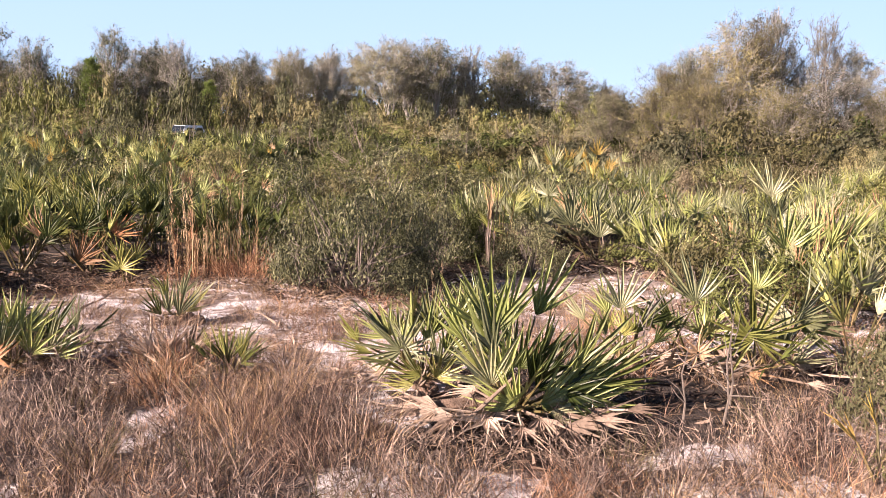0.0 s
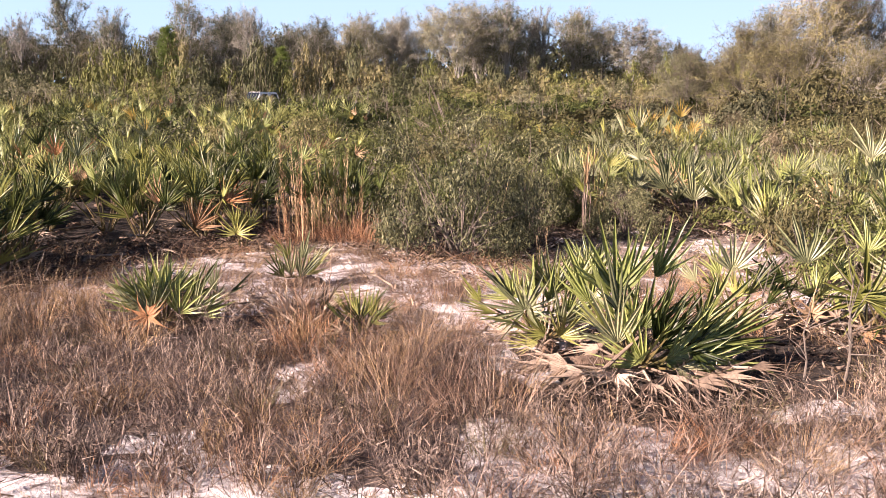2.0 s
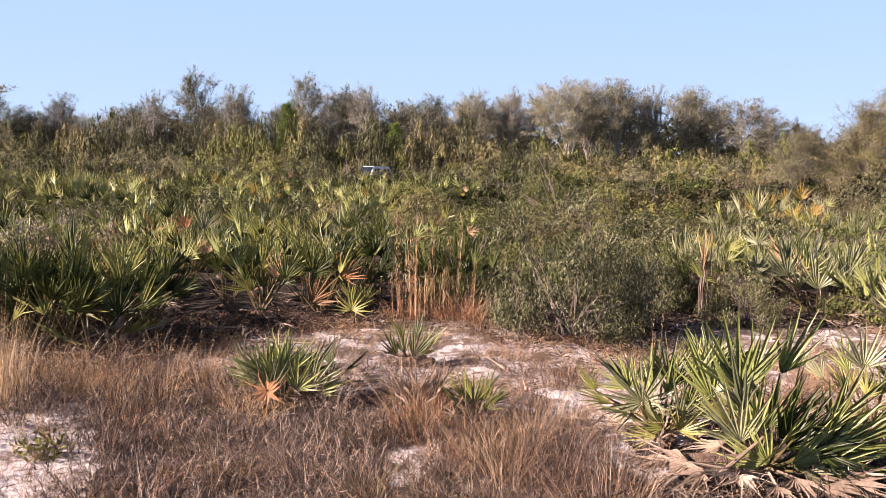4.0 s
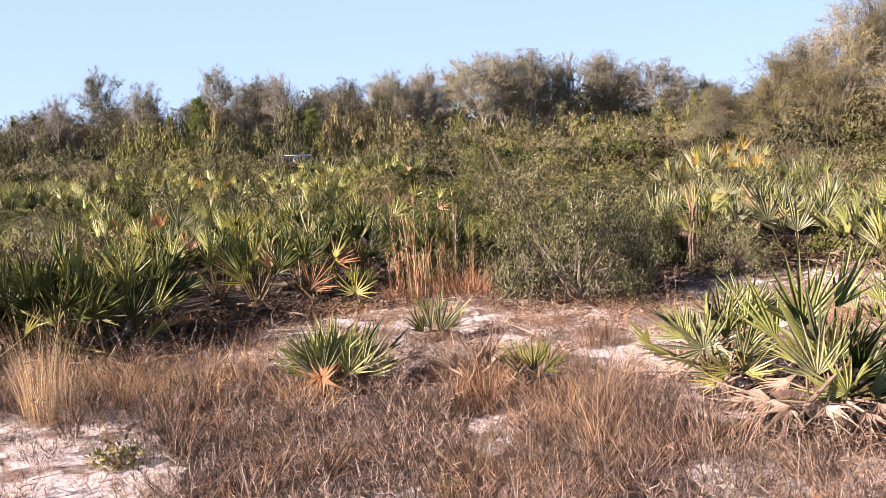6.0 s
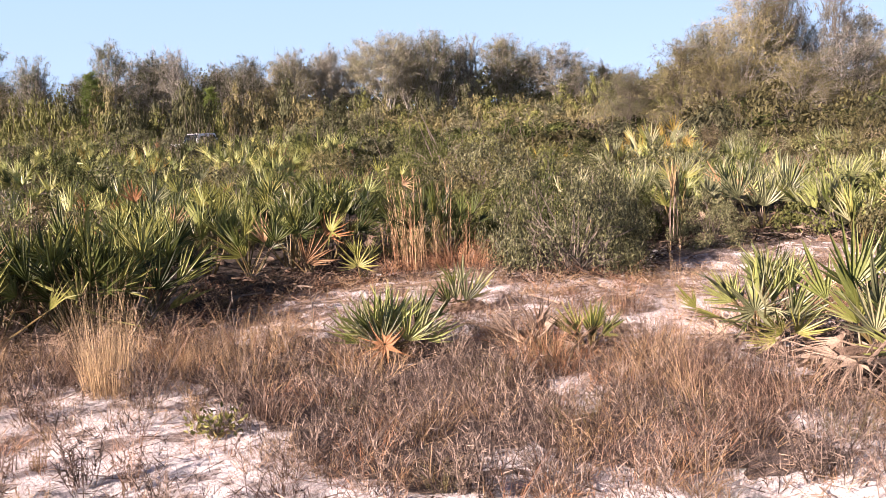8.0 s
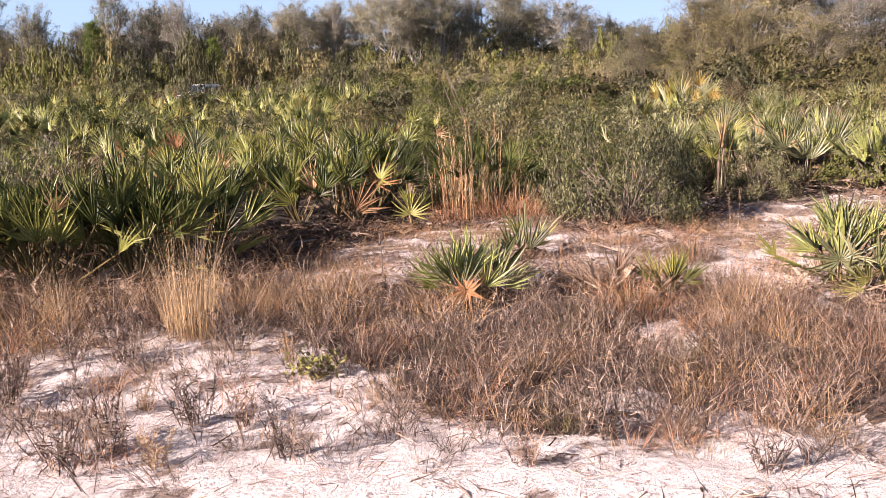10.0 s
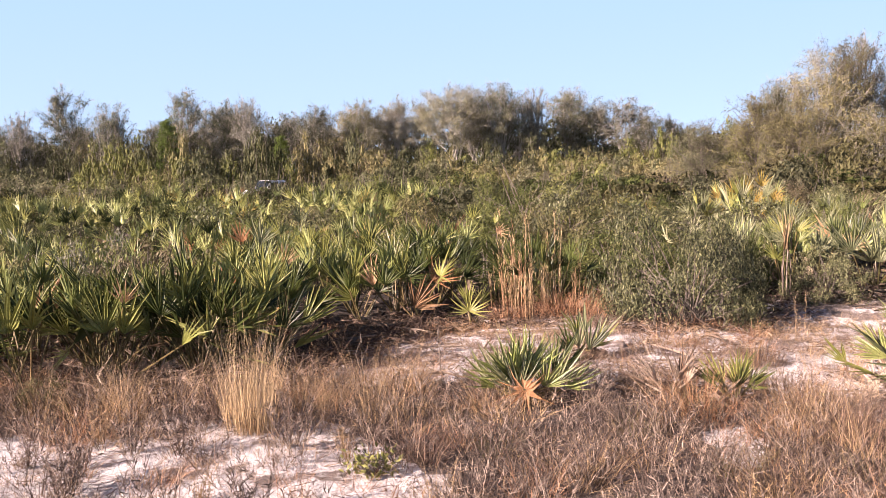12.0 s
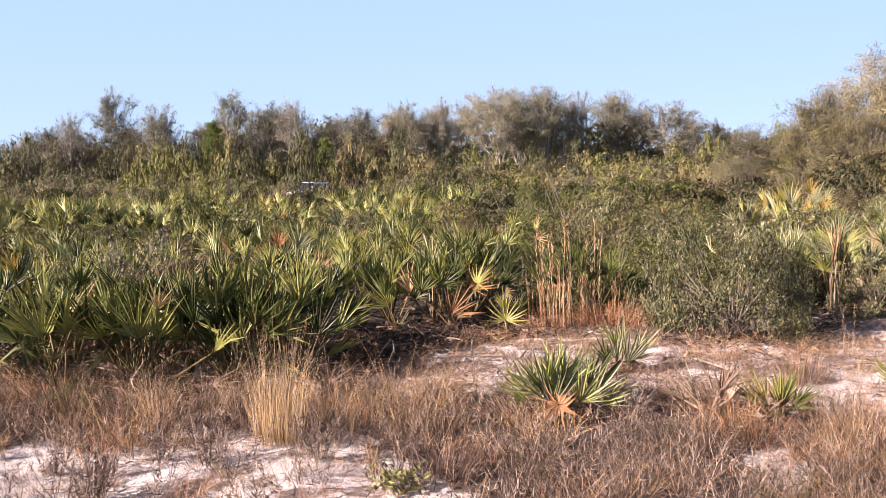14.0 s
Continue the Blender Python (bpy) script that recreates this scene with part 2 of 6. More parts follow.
# ---- mesh helpers ----
class Heap:
    """Gathers vertices and faces of one mesh."""

    def __init__(self):
        self.v, self.q, self.t, self.qm, self.tm, self.n = [], [], [], [], [], 0

    def add(self, verts, faces, slot=0):
        verts, faces = np.asarray(verts, float).reshape(-1, 3), np.asarray(faces, int)
        (self.q if faces.shape[1] == 4 else self.t).append(faces + self.n)
        (self.qm if faces.shape[1] == 4 else self.tm).append(np.full(len(faces), slot))
        self.v.append(verts)
        self.n += len(verts)

    def put(self, other, m, slot=0):
        """Adds a transformed copy of another heap."""
        m = np.array(m)
        v = np.concatenate(other.v) @ m[:3, :3].T + m[:3, 3]
        faces, mats = np.concatenate(other.q + other.t), slot
        self.add(v, faces, mats)

    def mesh(self, name, *mats):
        me = bpy.data.meshes.new(name)
        faces = [f for block in self.q + self.t for f in block.tolist()]
        me.from_pydata(np.concatenate(self.v).tolist(), [], faces)
        for k in mats:
            me.materials.append(M[k])
        if len(mats) > 1:
            me.polygons.foreach_set("material_index", np.concatenate(self.qm + self.tm).astype(np.int32))
        me.update()
        return me


def unit(v):
    v = np.asarray(v, float)
    return v / np.maximum(np.linalg.norm(v, axis=-1, keepdims=True), 1e-9)


def rand_dirs(rng, k):
    return unit(rng.normal(size=(k, 3)))


def strips(heap, base, way, bend, across, length, width, segs=3, slot=0, power=0.8):
    """Tapering blades: from base along way, bent by bend over their length, as wide as width."""
    s = np.linspace(0, 1, segs + 1)
    k = len(base)
    length, width = np.broadcast_to(length, k)[:, None, None], np.broadcast_to(width, k)[:, None, None]
    mid = base[:, None] + way[:, None] * length * s[None, :, None] + bend[:, None] * length * (s**2)[None, :, None]
    half = across[:, None] * width * 0.5 * np.maximum(1 - s, 0.06)[None, :, None] ** power
    verts = np.stack([mid - half, mid + half], 2)
    a = np.arange(segs) * 2
    quad = np.stack([a, a + 1, a + 3, a + 2], 1)
    faces = (np.arange(k) * 2 * (segs + 1))[:, None, None] + quad[None]
    heap.add(verts, faces.reshape(-1, 4), slot)


def leaves(heap, at, way, up, length, width, slot=0, fold=0.25):
    """Small leaves: a kite folded along its midrib."""
    k = len(at)
    side = unit(np.cross(way, up))
    nor = np.cross(side, way)
    length, width = np.broadcast_to(length, k)[:, None], np.broadcast_to(width, k)[:, None]
    mid = at + way * length * 0.45
    lift = nor * width * fold
    verts = np.stack([at, mid + side * width * 0.5 + lift, at + way * length, mid - side * width * 0.5 + lift], 1)
    faces = (np.arange(k) * 4)[:, None, None] + np.array([[0, 1, 2], [0, 2, 3]])[None]
    heap.add(verts, faces.reshape(-1, 3), slot)


def tube(heap, points, radii, sides=5, slot=0):
    """A round limb through points, open at its foot, closed at its tip by taper."""
    p = np.asarray(points, float)
    d = unit(np.gradient(p, axis=0))
    ref = np.array([0.0, 0, 1]) if abs(d[0, 2]) < 0.9 else np.array([1.0, 0, 0])
    a = unit(np.cross(d, ref))
    b = np.cross(d, a)
    ang = np.arange(sides) * 2 * math.pi / sides
    ring = np.cos(ang)[None, :, None] * a[:, None] + np.sin(ang)[None, :, None] * b[:, None]
    verts = p[:, None] + ring * np.asarray(radii, float)[:, None, None]
    k = len(p)
    i, j = np.meshgrid(np.arange(k - 1), np.arange(sides), indexing="ij")
    n = (j + 1) % sides
    faces = np.stack([i * sides + j, i * sides + n, (i + 1) * sides + n, (i + 1) * sides + j], -1)
    heap.add(verts, faces.reshape(-1, 4), slot)


def part(name, data, parent, m=None, label="", mat=None, kind=""):
    """One mesh object under a thing or a part. mat: a material for this object alone."""
    ob = new(name, data)
    ob.parent = parent
    if m is not None:
        ob.matrix_basis = m
    if mat:
        ob.material_slots[0].link = "OBJECT"
        ob.material_slots[0].material = M[mat]
    return tagged(ob, label=label, kind=kind)


def thing(name, m, label, category, group="", kind=""):
    ob = new(name)
    ob.empty_display_size = 0.1
    ob.matrix_basis = m
    return tagged(ob, label, category, group, kind)


def ground_z(x, y):
    """Gentle rise and fall of the ground, in metres."""
    return 0.035 * math.sin(0.9 * x + 0.4) * math.cos(0.8 * y) + 0.02 * math.sin(2.3 * x + 1.7 * y)


def ground_zs(x, y):
    return 0.035 * np.sin(0.9 * x + 0.4) * np.cos(0.8 * y) + 0.02 * np.sin(2.3 * x + 1.7 * y)


def relief(gx, gy):
    """Small humps and hollows of the trodden sand."""
    return np.array([noise.noise(Vector((a * 1.7, b * 1.7, 0))) + 0.5 * noise.noise(Vector((a * 5, b * 5, 3))) + 0.35 * noise.noise(Vector((a * 9, b * 9, 11))) for a, b in zip(gx.ravel(), gy.ravel())]).reshape(gx.shape)


# ---- ground ----
def build_ground():
    near = np.concatenate([np.arange(-14, -5, 0.2), np.arange(-5, 8, 0.06), np.arange(8, 22.01, 0.2)])
    depth = np.concatenate([np.arange(1.0, 2.6, 0.2), np.arange(2.6, 10.5, 0.06), np.arange(10.5, 18.01, 0.2)])
    xs = np.concatenate([[-2500, -900, -300, -120, -60, -30, -20], near, [28, 40, 70, 130, 300, 900, 2500]])
    ys = np.concatenate([[-2500, -800, -200, -60, -20, -6, -2], depth, [22, 30, 42, 60, 90, 140, 260, 700, 3000]])
    gx, gy = np.meshgrid(xs, ys, indexing="xy")
    fade = np.clip((60 - np.hypot(gx, gy)) / 40, 0, 1)
    gz = ground_zs(gx, gy) * fade
    small = relief(gx, gy)
    gz += 0.04 * small * fade
    k = len(xs)
    i, j = np.meshgrid(np.arange(len(ys) - 1), np.arange(k - 1), indexing="ij")
    faces = np.stack([i * k + j, i * k + j + 1, (i + 1) * k + j + 1, (i + 1) * k + j], -1).reshape(-1, 4)
    h = Heap()
    h.add(np.stack([gx, gy, gz], -1), faces)
    me = h.mesh("ground", "sand")
    me.polygons.foreach_set("use_smooth", np.ones(len(me.polygons), bool))
    tagged(new("ground", me), "pale sandy ground strewn with brown plant litter", "ground", kind="structure")


build_ground()


# ---- saw palmettos ----
def fan_mesh(seed, spread, count, kind="live", segs=3, join=0.30):
    """A palmetto fan one unit in radius: hub at the origin, middle blade along +z, face towards -y."""
    rng = np.random.default_rng(seed)
    h = Heap()
    ang = np.radians(np.linspace(-spread, spread, count) + rng.normal(0, spread / count * 0.5, count))
    side = np.abs(ang) / np.radians(max(spread, 1))
    length = (1.0 - 0.25 * side**2) * rng.uniform(0.76 if kind == "live" else 0.6, 1.06, count)
    s = np.array([0.03, join, 0.60, 1.0]) if segs == 3 else np.array([0.03, join, 1.0])
    if kind == "dead":
        s = np.array([0.03, 0.22, 0.58, 1.0]) if segs == 3 else np.array([0.03, 0.28, 1.0])
    wide = np.radians(2 * spread / count)
    cup, droop, keel = rng.uniform(-0.05, 0.45), 0.10, rng.uniform(-0.15, 0.55)
    if kind == "dead":
        cup, droop = rng.uniform(0.1, 0.5), 0.35
    # inner web: a pleated sheet, ridge along each blade, valley between two
    edge = np.concatenate([[ang[0] - wide / 2], (ang[:-1] + ang[1:]) / 2, [ang[-1] + wide / 2]])
    back = np.array([0, 1.0, 0])
    web = s[1]

    def on(a, r, depth):
        return np.array([math.sin(a) * r, 0, math.cos(a) * r]) - back * (cup * (r**1.5) * 0.6 + keel * abs(math.sin(a)) * r - depth)

    verts, faces = [], []
    for a in edge:
        verts += [on(a, s[0], 0.0), on(a, web * 0.97, -0.03 * web)]
    for k in range(count):
        verts += [on(ang[k], s[0], 0.01), on(ang[k], web * length[k], 0.05 * web)]
    rib = 2 * (count + 1)
    for k in range(count):
        faces += [(2 * k, 2 * k + 1, rib + 2 * k + 1, rib + 2 * k), (rib + 2 * k, rib + 2 * k + 1, 2 * k + 3, 2 * k + 2)]
    for k in range(count):
        L = length[k]
        hang = droop * rng.uniform(0.0, 1.6) + (0.5 * rng.random() ** 4 if kind == "live" else 0.3 * rng.random())
        twist, sway = rng.normal(0, 0.45 if kind == "live" else 0.9), rng.normal(0, 0.06 if kind == "live" else 0.22)
        prev = (2 * k + 1, rib + 2 * k + 1, 2 * k + 3)
        for x in s[2:]:
            w = (min(0.5 * wide * web * 1.15, 0.036) if x < 0.9 else 0.003) * L
            if kind == "dead":
                w *= 0.6
            a = ang[k] + sway * x
            mid = on(a, x * L, 0.0) + back * hang * x**3 * L * 0.5
            t = np.array([math.cos(a), 0, -math.sin(a)])
            e = t * math.cos(twist * x) + back * math.sin(twist * x)
            f = back * math.cos(twist * x) - t * math.sin(twist * x)
            here = len(verts)
            verts += [mid - e * w - f * w * 0.45, mid + f * w * 0.45, mid + e * w - f * w * 0.45]
            faces += [(prev[0], prev[1], here + 1, here), (prev[1], prev[2], here + 2, here + 1)]
            prev = (here, here + 1, here + 2)
    h.add(verts, faces)
    return h.mesh("fan", "palm_green")


FANS = {
    "star": [fan_mesh(11 + k, 138, 19, join=0.22) for k in range(3)],
    "wide": [fan_mesh(21 + k, 98, 15, join=0.22) for k in range(4)],
    "mid": [fan_mesh(31 + k, 56, 11, join=0.27) for k in range(4)],
    "slim": [fan_mesh(41 + k, 32, 7, join=0.30) for k in range(4)],
    "dead": [fan_mesh(51 + k, 95, 13, "dead") for k in range(4)],
    "rag": [fan_mesh(81 + k, 50, 9, "dead") for k in range(4)],
    "burst": [fan_mesh(91 + k, 150, 11, "dead") for k in range(2)],
    "far": [fan_mesh(61 + k, 48, 8, "live", 2, 0.24) for k in range(5)],
    "fardead": [fan_mesh(71 + k, 80, 12, "dead", 2) for k in range(2)],
}


def stick_mesh(name, mat):
    h = Heap()
    tube(h, [(0, 0, 0), (0.02, 0.0, 0.5), (0, 0, 1)], [1.25, 0.95, 0.75], 5)
    return h.mesh(name, mat)


STALK = stick_mesh("petiole", "petiole")


def fan_pose(hub, axis, face, size):
    z = Vector(axis).normalized()
    y = -(Vector(face) - z * Vector(face).dot(z)).normalized()
    x = y.cross(z)
    m = Matrix.Identity(4)
    for c, v in enumerate((x, y, z)):
        for r in range(3):
            m[r][c] = v[r] * size
    m.translation = hub
    return m


def stalk_pose(foot, hub, r):
    way = Vector(hub) - Vector(foot)
    return Matrix.LocRotScale(foot, way.to_track_quat("Z", "Y"), (r, r, way.length))


def rhizome_mesh(seed, length):
    """Creeping stem, half sunk in the litter, ringed with old leaf bases."""
    rng = np.random.default_rng(seed)
    h = Heap()
    n = 12
    p = np.stack([np.linspace(-0.3 * length, 0.7 * length, n), rng.normal(0, 0.012, n), 0.03 + 0.03 * np.sin(np.linspace(0, 3.1, n))], 1)
    r = 0.045 * np.where(np.arange(n) % 2, 1.15, 0.9) * rng.uniform(0.9, 1.1, n)
    r[0] = r[-1] = 0.012
    tube(h, p, r, 8)
    return h.mesh("rhizome", "rhizome")


RHIZOMES = [rhizome_mesh(5 + k, 0.22 + 0.05 * k) for k in range(3)]


def frond(plant, foot, hub, axis, face, size, shape, mat, pick, stalk=True):
    data = FANS[shape][pick % len(FANS[shape])]
    ob = part("frond", data, plant, fan_pose(hub, axis, face, size), mat=mat)
    if mat in ("palm_dead", "palm_orange", "palm_tan"):
        ob["label"] = "orange drying frond" if mat == "palm_orange" else "withered brown frond"
    if stalk:
        part("petiole", STALK, plant, stalk_pose(foot, hub, 0.0075), mat="palm_dead" if mat == "palm_dead" else None)


def palmetto(x, y, label, heroes=(), n=6, reach=0.55, size=0.36, mats=("palm_green",), lean=(12, 62), seed=1, shapes=("wide", "mid", "slim"),
             dead=0, spin_by=0.6, stalk=True, group="palmettos", foot_z=None, toward=None):
    """heroes: rows of hub x, y, z, size, roll, lean back, turn, shape, material. The rest stand round the foot at random."""
    rng = np.random.default_rng(seed)
    z0 = ground_z(x, y) if foot_z is None else foot_z
    plant = thing("saw_palmetto", Matrix.Translation((x, y, z0)), label, "palmetto", group)
    part("rhizome", RHIZOMES[seed % 3], plant, pose(0, 0, -0.04, 0, 0, float(rng.uniform(0, 360))))
    for k, (hx, hy, hz, r, roll, back, turn, shape, mat) in enumerate(heroes):
        q = Euler((radians(-back), 0, radians(turn))).to_matrix() @ Euler((0, radians(roll), 0)).to_matrix()
        hub = Vector((hx - x, hy - y, hz - z0))
        foot = Vector((rng.normal(0, 0.05), rng.normal(0, 0.05), 0.06))
        frond(plant, foot, hub, q @ Vector((0, 0, 1)), q @ Vector((0, -1, 0)), r, shape, mat, seed + k, stalk)
    start = rng.uniform(0, 2 * math.pi)
    for k in range(n + dead):
        az = start + 2.399 * k + rng.normal(0, 0.25)
        if toward is not None:
            az = radians(toward) + rng.normal(0, 0.9)
        gone = k >= n
        th = radians(rng.uniform(*lean)) if not gone else radians(rng.uniform(72, 98))
        out = Vector((math.cos(az), math.sin(az), 0))
        length = reach * rng.uniform(0.7, 1.15) * (0.75 if gone else 1)
        foot = out * 0.05 + Vector((0, 0, 0.07))
        hub = foot + (out * math.sin(th) + Vector((0, 0, 1)) * math.cos(th)) * length
        ph = th + radians(rng.uniform(-5, 28)) if not gone else radians(rng.uniform(95, 130))
        hub.z = max(hub.z, 0.05)
        if gone:
            ph = min(ph, radians(90) + math.asin(min(0.95, max(0.0, (hub.z - 0.02) / size))))
        axis = out * math.sin(ph) + Vector((0, 0, 1)) * math.cos(ph)
        face = Vector((0, 0, 1)) * math.sin(ph) - out * math.cos(ph)
        spin = Matrix.Rotation(rng.normal(0, spin_by), 3, axis)
        mat = "palm_dead" if gone else mats[int(rng.integers(len(mats)))]
        shape = ("dead", "rag")[k % 2] if gone else shapes[int(rng.integers(len(shapes)))]
        frond(plant, foot, hub, axis, spin @ face, size * rng.uniform(0.8, 1.12), shape, mat, int(rng.integers(100)), stalk)
    return plant


# The big clump beside the track, then its neighbours.
# fans of the big clump: hub x, y, z, size, roll, lean back, turn, shape, material
UPPER_FANS = [
    (4.02, 5.35, 0.44, 0.46, -6, 0, 0, "mid", "palm_bright"),
    (4.27, 5.55, 0.50, 0.45, 24, 6, 10, "slim", "palm_bright"),
    (4.10, 5.45, 0.46, 0.42, 6, 4, 4, "slim", "palm_bright"),
    (3.88, 5.40, 0.36, 0.42, -22, 2, -6, "slim", "palm_bright"),
]
LOWER_FANS = [
    (3.99, 5.00, 0.24, 0.38, -18, -8, -4, "mid", "palm_silver"),
    (4.15, 5.15, 0.29, 0.38, 10, -6, 2, "mid", "palm_bright"),
    (4.24, 4.95, 0.15, 0.48, 72, -8, 8, "mid", "palm_bright"),
    (4.23, 5.05, 0.21, 0.43, 44, -6, 8, "mid", "palm_green"),
    (4.36, 5.12, 0.24, 0.38, 58, -2, 12, "slim", "palm_bright"),
    (4.20, 5.10, 0.24, 0.40, 26, -4, 4, "slim", "palm_green"),
    (4.12, 4.92, 0.16, 0.32, -52, -14, 0, "mid", "palm_bright"),
    (4.28, 4.88, 0.14, 0.36, 100, -10, 8, "slim", "palm_silver"),
    (4.38, 5.00, 0.20, 0.46, 60, -4, 10, "mid", "palm_bright"),
    (4.34, 4.94, 0.15, 0.44, 84, -6, 10, "slim", "palm_bright"),
    (4.06, 5.02, 0.26, 0.38, -6, -8, 0, "slim", "palm_bright"),
    (4.50, 5.25, 0.28, 0.44, 36, 4, 10, "mid", "palm_green"),
    (4.54, 5.14, 0.20, 0.42, 62, 0, 10, "slim", "palm_green"),
]
SKIRT_FANS = [
    (3.72, 4.88, 0.15, 0.44, -104, 40, -14, "rag", "palm_dead"),
    (3.80, 4.82, 0.13, 0.42, -130, 62, -8, "rag", "palm_dead"),
    (3.96, 4.78, 0.14, 0.40, -166, 66, 0, "rag", "palm_dead"),
    (4.34, 4.74, 0.12, 0.48, 150, 70, 0, "rag", "palm_dead"),
    (4.44, 4.82, 0.13, 0.44, 112, 44, 8, "rag", "palm_dead"),
    (4.22, 4.76, 0.15, 0.40, 166, 62, 0, "rag", "palm_dead"),
]
big = palmetto(4.12, 5.15, "large green saw palmetto with brown dead skirt on sand", UPPER_FANS + LOWER_FANS + SKIRT_FANS, n=9, reach=0.34, size=0.36, mats=("palm_bright", "palm_green", "palm_silver"), lean=(12, 66), seed=3, dead=5, shapes=("mid", "slim"))
_old = Heap()
tube(_old, [(-0.62, -0.2, 0.08), (-0.5, -0.19, 0.12), (-0.3, -0.17, 0.135), (-0.08, -0.12, 0.13), (0.0, -0.05, 0.05)], [0.015, 0.034, 0.038, 0.034, 0.02], 8)
part("dead_stem", _old.mesh("dead_stem", "rhizome"), big, label="grey-brown dead stem")
_stub = Heap()
tube(_stub, [(-0.25, -0.30, 0.10), (-0.14, -0.27, 0.20), (-0.03, -0.24, 0.30)], [0.014, 0.010, 0.008], 6)
part("dead_petiole", _stub.mesh("dead_petiole", "palm_dead"), big, label="broken tan leaf stalk")
palmetto(3.62, 5.78, "yellow-green saw palmetto fanning over pale sand", [
    (3.50, 5.60, 0.27, 0.32, -8, -4, -8, "star", "palm_silver"),
    (3.22, 5.95, 0.24, 0.22, -38, 0, -20, "slim", "palm_yellow"),
    (3.42, 5.80, 0.30, 0.28, -34, 0, -12, "mid", "palm_bright"),
    (3.66, 5.85, 0.38, 0.34, -4, 4, 0, "mid", "palm_silver"),
    (3.80, 5.80, 0.36, 0.34, 16, 4, 5, "slim", "palm_bright"),
    (3.76, 5.60, 0.26, 0.32, 34, -4, 6, "mid", "palm_bright"),
    (3.62, 5.45, 0.16, 0.26, -60, -16, -8, "mid", "palm_yellow"),
    (3.70, 5.45, 0.15, 0.28, 40, -18, 0, "mid", "palm_yellow"),
    (3.58, 5.42, 0.12, 0.24, -96, -18, -8, "slim", "palm_yellow"),
], n=20, reach=0.31, size=0.30, mats=("palm_bright", "palm_silver", "palm_yellow"), lean=(4, 66), seed=5, dead=5, shapes=("mid", "slim"))
palmetto(4.02, 6.75, "upright pale saw palmetto behind a larger clump", [(4.05, 6.72, 0.24, 0.36, 0, 0, 0, "mid", "palm_silver"), (3.96, 6.70, 0.20, 0.34, -16, 0, 0, "slim", "palm_bright")],
         n=8, reach=0.2, size=0.32, mats=("palm_silver", "palm_bright"), lean=(0, 32), seed=6, dead=1, shapes=("slim", "mid"))
palmetto(5.0, 6.4, "yellow-green saw palmetto with upright fans", [
    (4.93, 6.35, 0.40, 0.38, 2, 2, 0, "mid", "palm_silver"),
    (4.86, 6.40, 0.36, 0.30, -24, 2, -8, "slim", "palm_bright"),
    (4.71, 6.45, 0.30, 0.26, -34, 0, -20, "slim", "palm_silver"),
    (5.05, 6.30, 0.30, 0.32, 44, -4, 8, "slim", "palm_green"),
], n=7, reach=0.24, size=0.28, mats=("palm_yellow", "palm_green", "palm_bright"), lean=(20, 68), seed=8, dead=6)
palmetto(5.45, 6.5, "pale green saw palmetto above dark leaf litter", [
    (5.46, 6.45, 0.44, 0.42, -6, 4, 0, "mid", "palm_silver"),
    (5.36, 6.00, 0.20, 0.23, -10, -10, 0, "burst", "palm_tan"),
    (5.30, 6.40, 0.32, 0.32, -58, 0, 0, "slim", "palm_green"),
    (5.58, 6.40, 0.34, 0.30, 36, 0, 8, "slim", "palm_bright"),
], n=7, reach=0.26, size=0.30, mats=("palm_green", "palm_bright"), lean=(20, 68), seed=13, dead=6)
palmetto(5.85, 6.25, "bright yellow-green saw palmetto with starry fan", [
    (5.75, 6.10, 0.27, 0.45, -4, -4, 0, "star", "palm_yellow"),
    (6.07, 6.25, 0.38, 0.45, 68, 0, 12, "mid", "palm_silver"),
    (5.96, 6.70, 0.49, 0.32, 6, 6, 0, "mid", "palm_bright"),
    (5.65, 5.90, 0.10, 0.24, 130, 24, 0, "rag", "palm_tan"),
    (6.12, 6.30, 0.30, 0.38, 96, -4, 12, "slim", "palm_bright"),
], n=7, reach=0.26, size=0.32, mats=("palm_yellow", "palm_silver", "palm_green"), lean=(20, 68), seed=15, dead=6)
palmetto(6.5, 6.35, "pale saw palmetto with ragged outer fans", (), n=6, reach=0.4, size=0.38, mats=("palm_silver", "palm_yellow"), seed=19, dead=2)
palmetto(1.05, 5.95, "small stiff saw palmetto with orange dying fan", [
    (1.08, 5.68, 0.17, 0.24, 160, 22, 0, "burst", "palm_orange"),
    (1.0, 5.9, 0.20, 0.36, -28, 0, 0, "mid", "palm_bright"),
    (1.12, 5.95, 0.22, 0.36, 8, 4, 0, "mid", "palm_bright"),
    (1.28, 5.95, 0.22, 0.33, 35, 6, 10, "slim", "palm_green"),
    (0.94, 5.9, 0.14, 0.34, -30, -3, 0, "slim", "palm_silver"),
    (0.90, 5.95, 0.12, 0.32, -44, 0, 0, "slim", "palm_bright"),
    (1.05, 5.82, 0.14, 0.34, -10, -14, 0, "mid", "palm_silver"),
    (1.22, 5.85, 0.14, 0.34, 24, -10, 0, "mid", "palm_bright"),
    (1.30, 5.92, 0.14, 0.33, 34, -2, 0, "slim", "palm_silver"),
    (1.36, 5.88, 0.12, 0.28, 52, -6, 0, "slim", "palm_bright"),
], n=7, reach=0.14, size=0.34, mats=("palm_silver", "palm_bright"), lean=(0, 30), shapes=("slim", "mid"), seed=23)
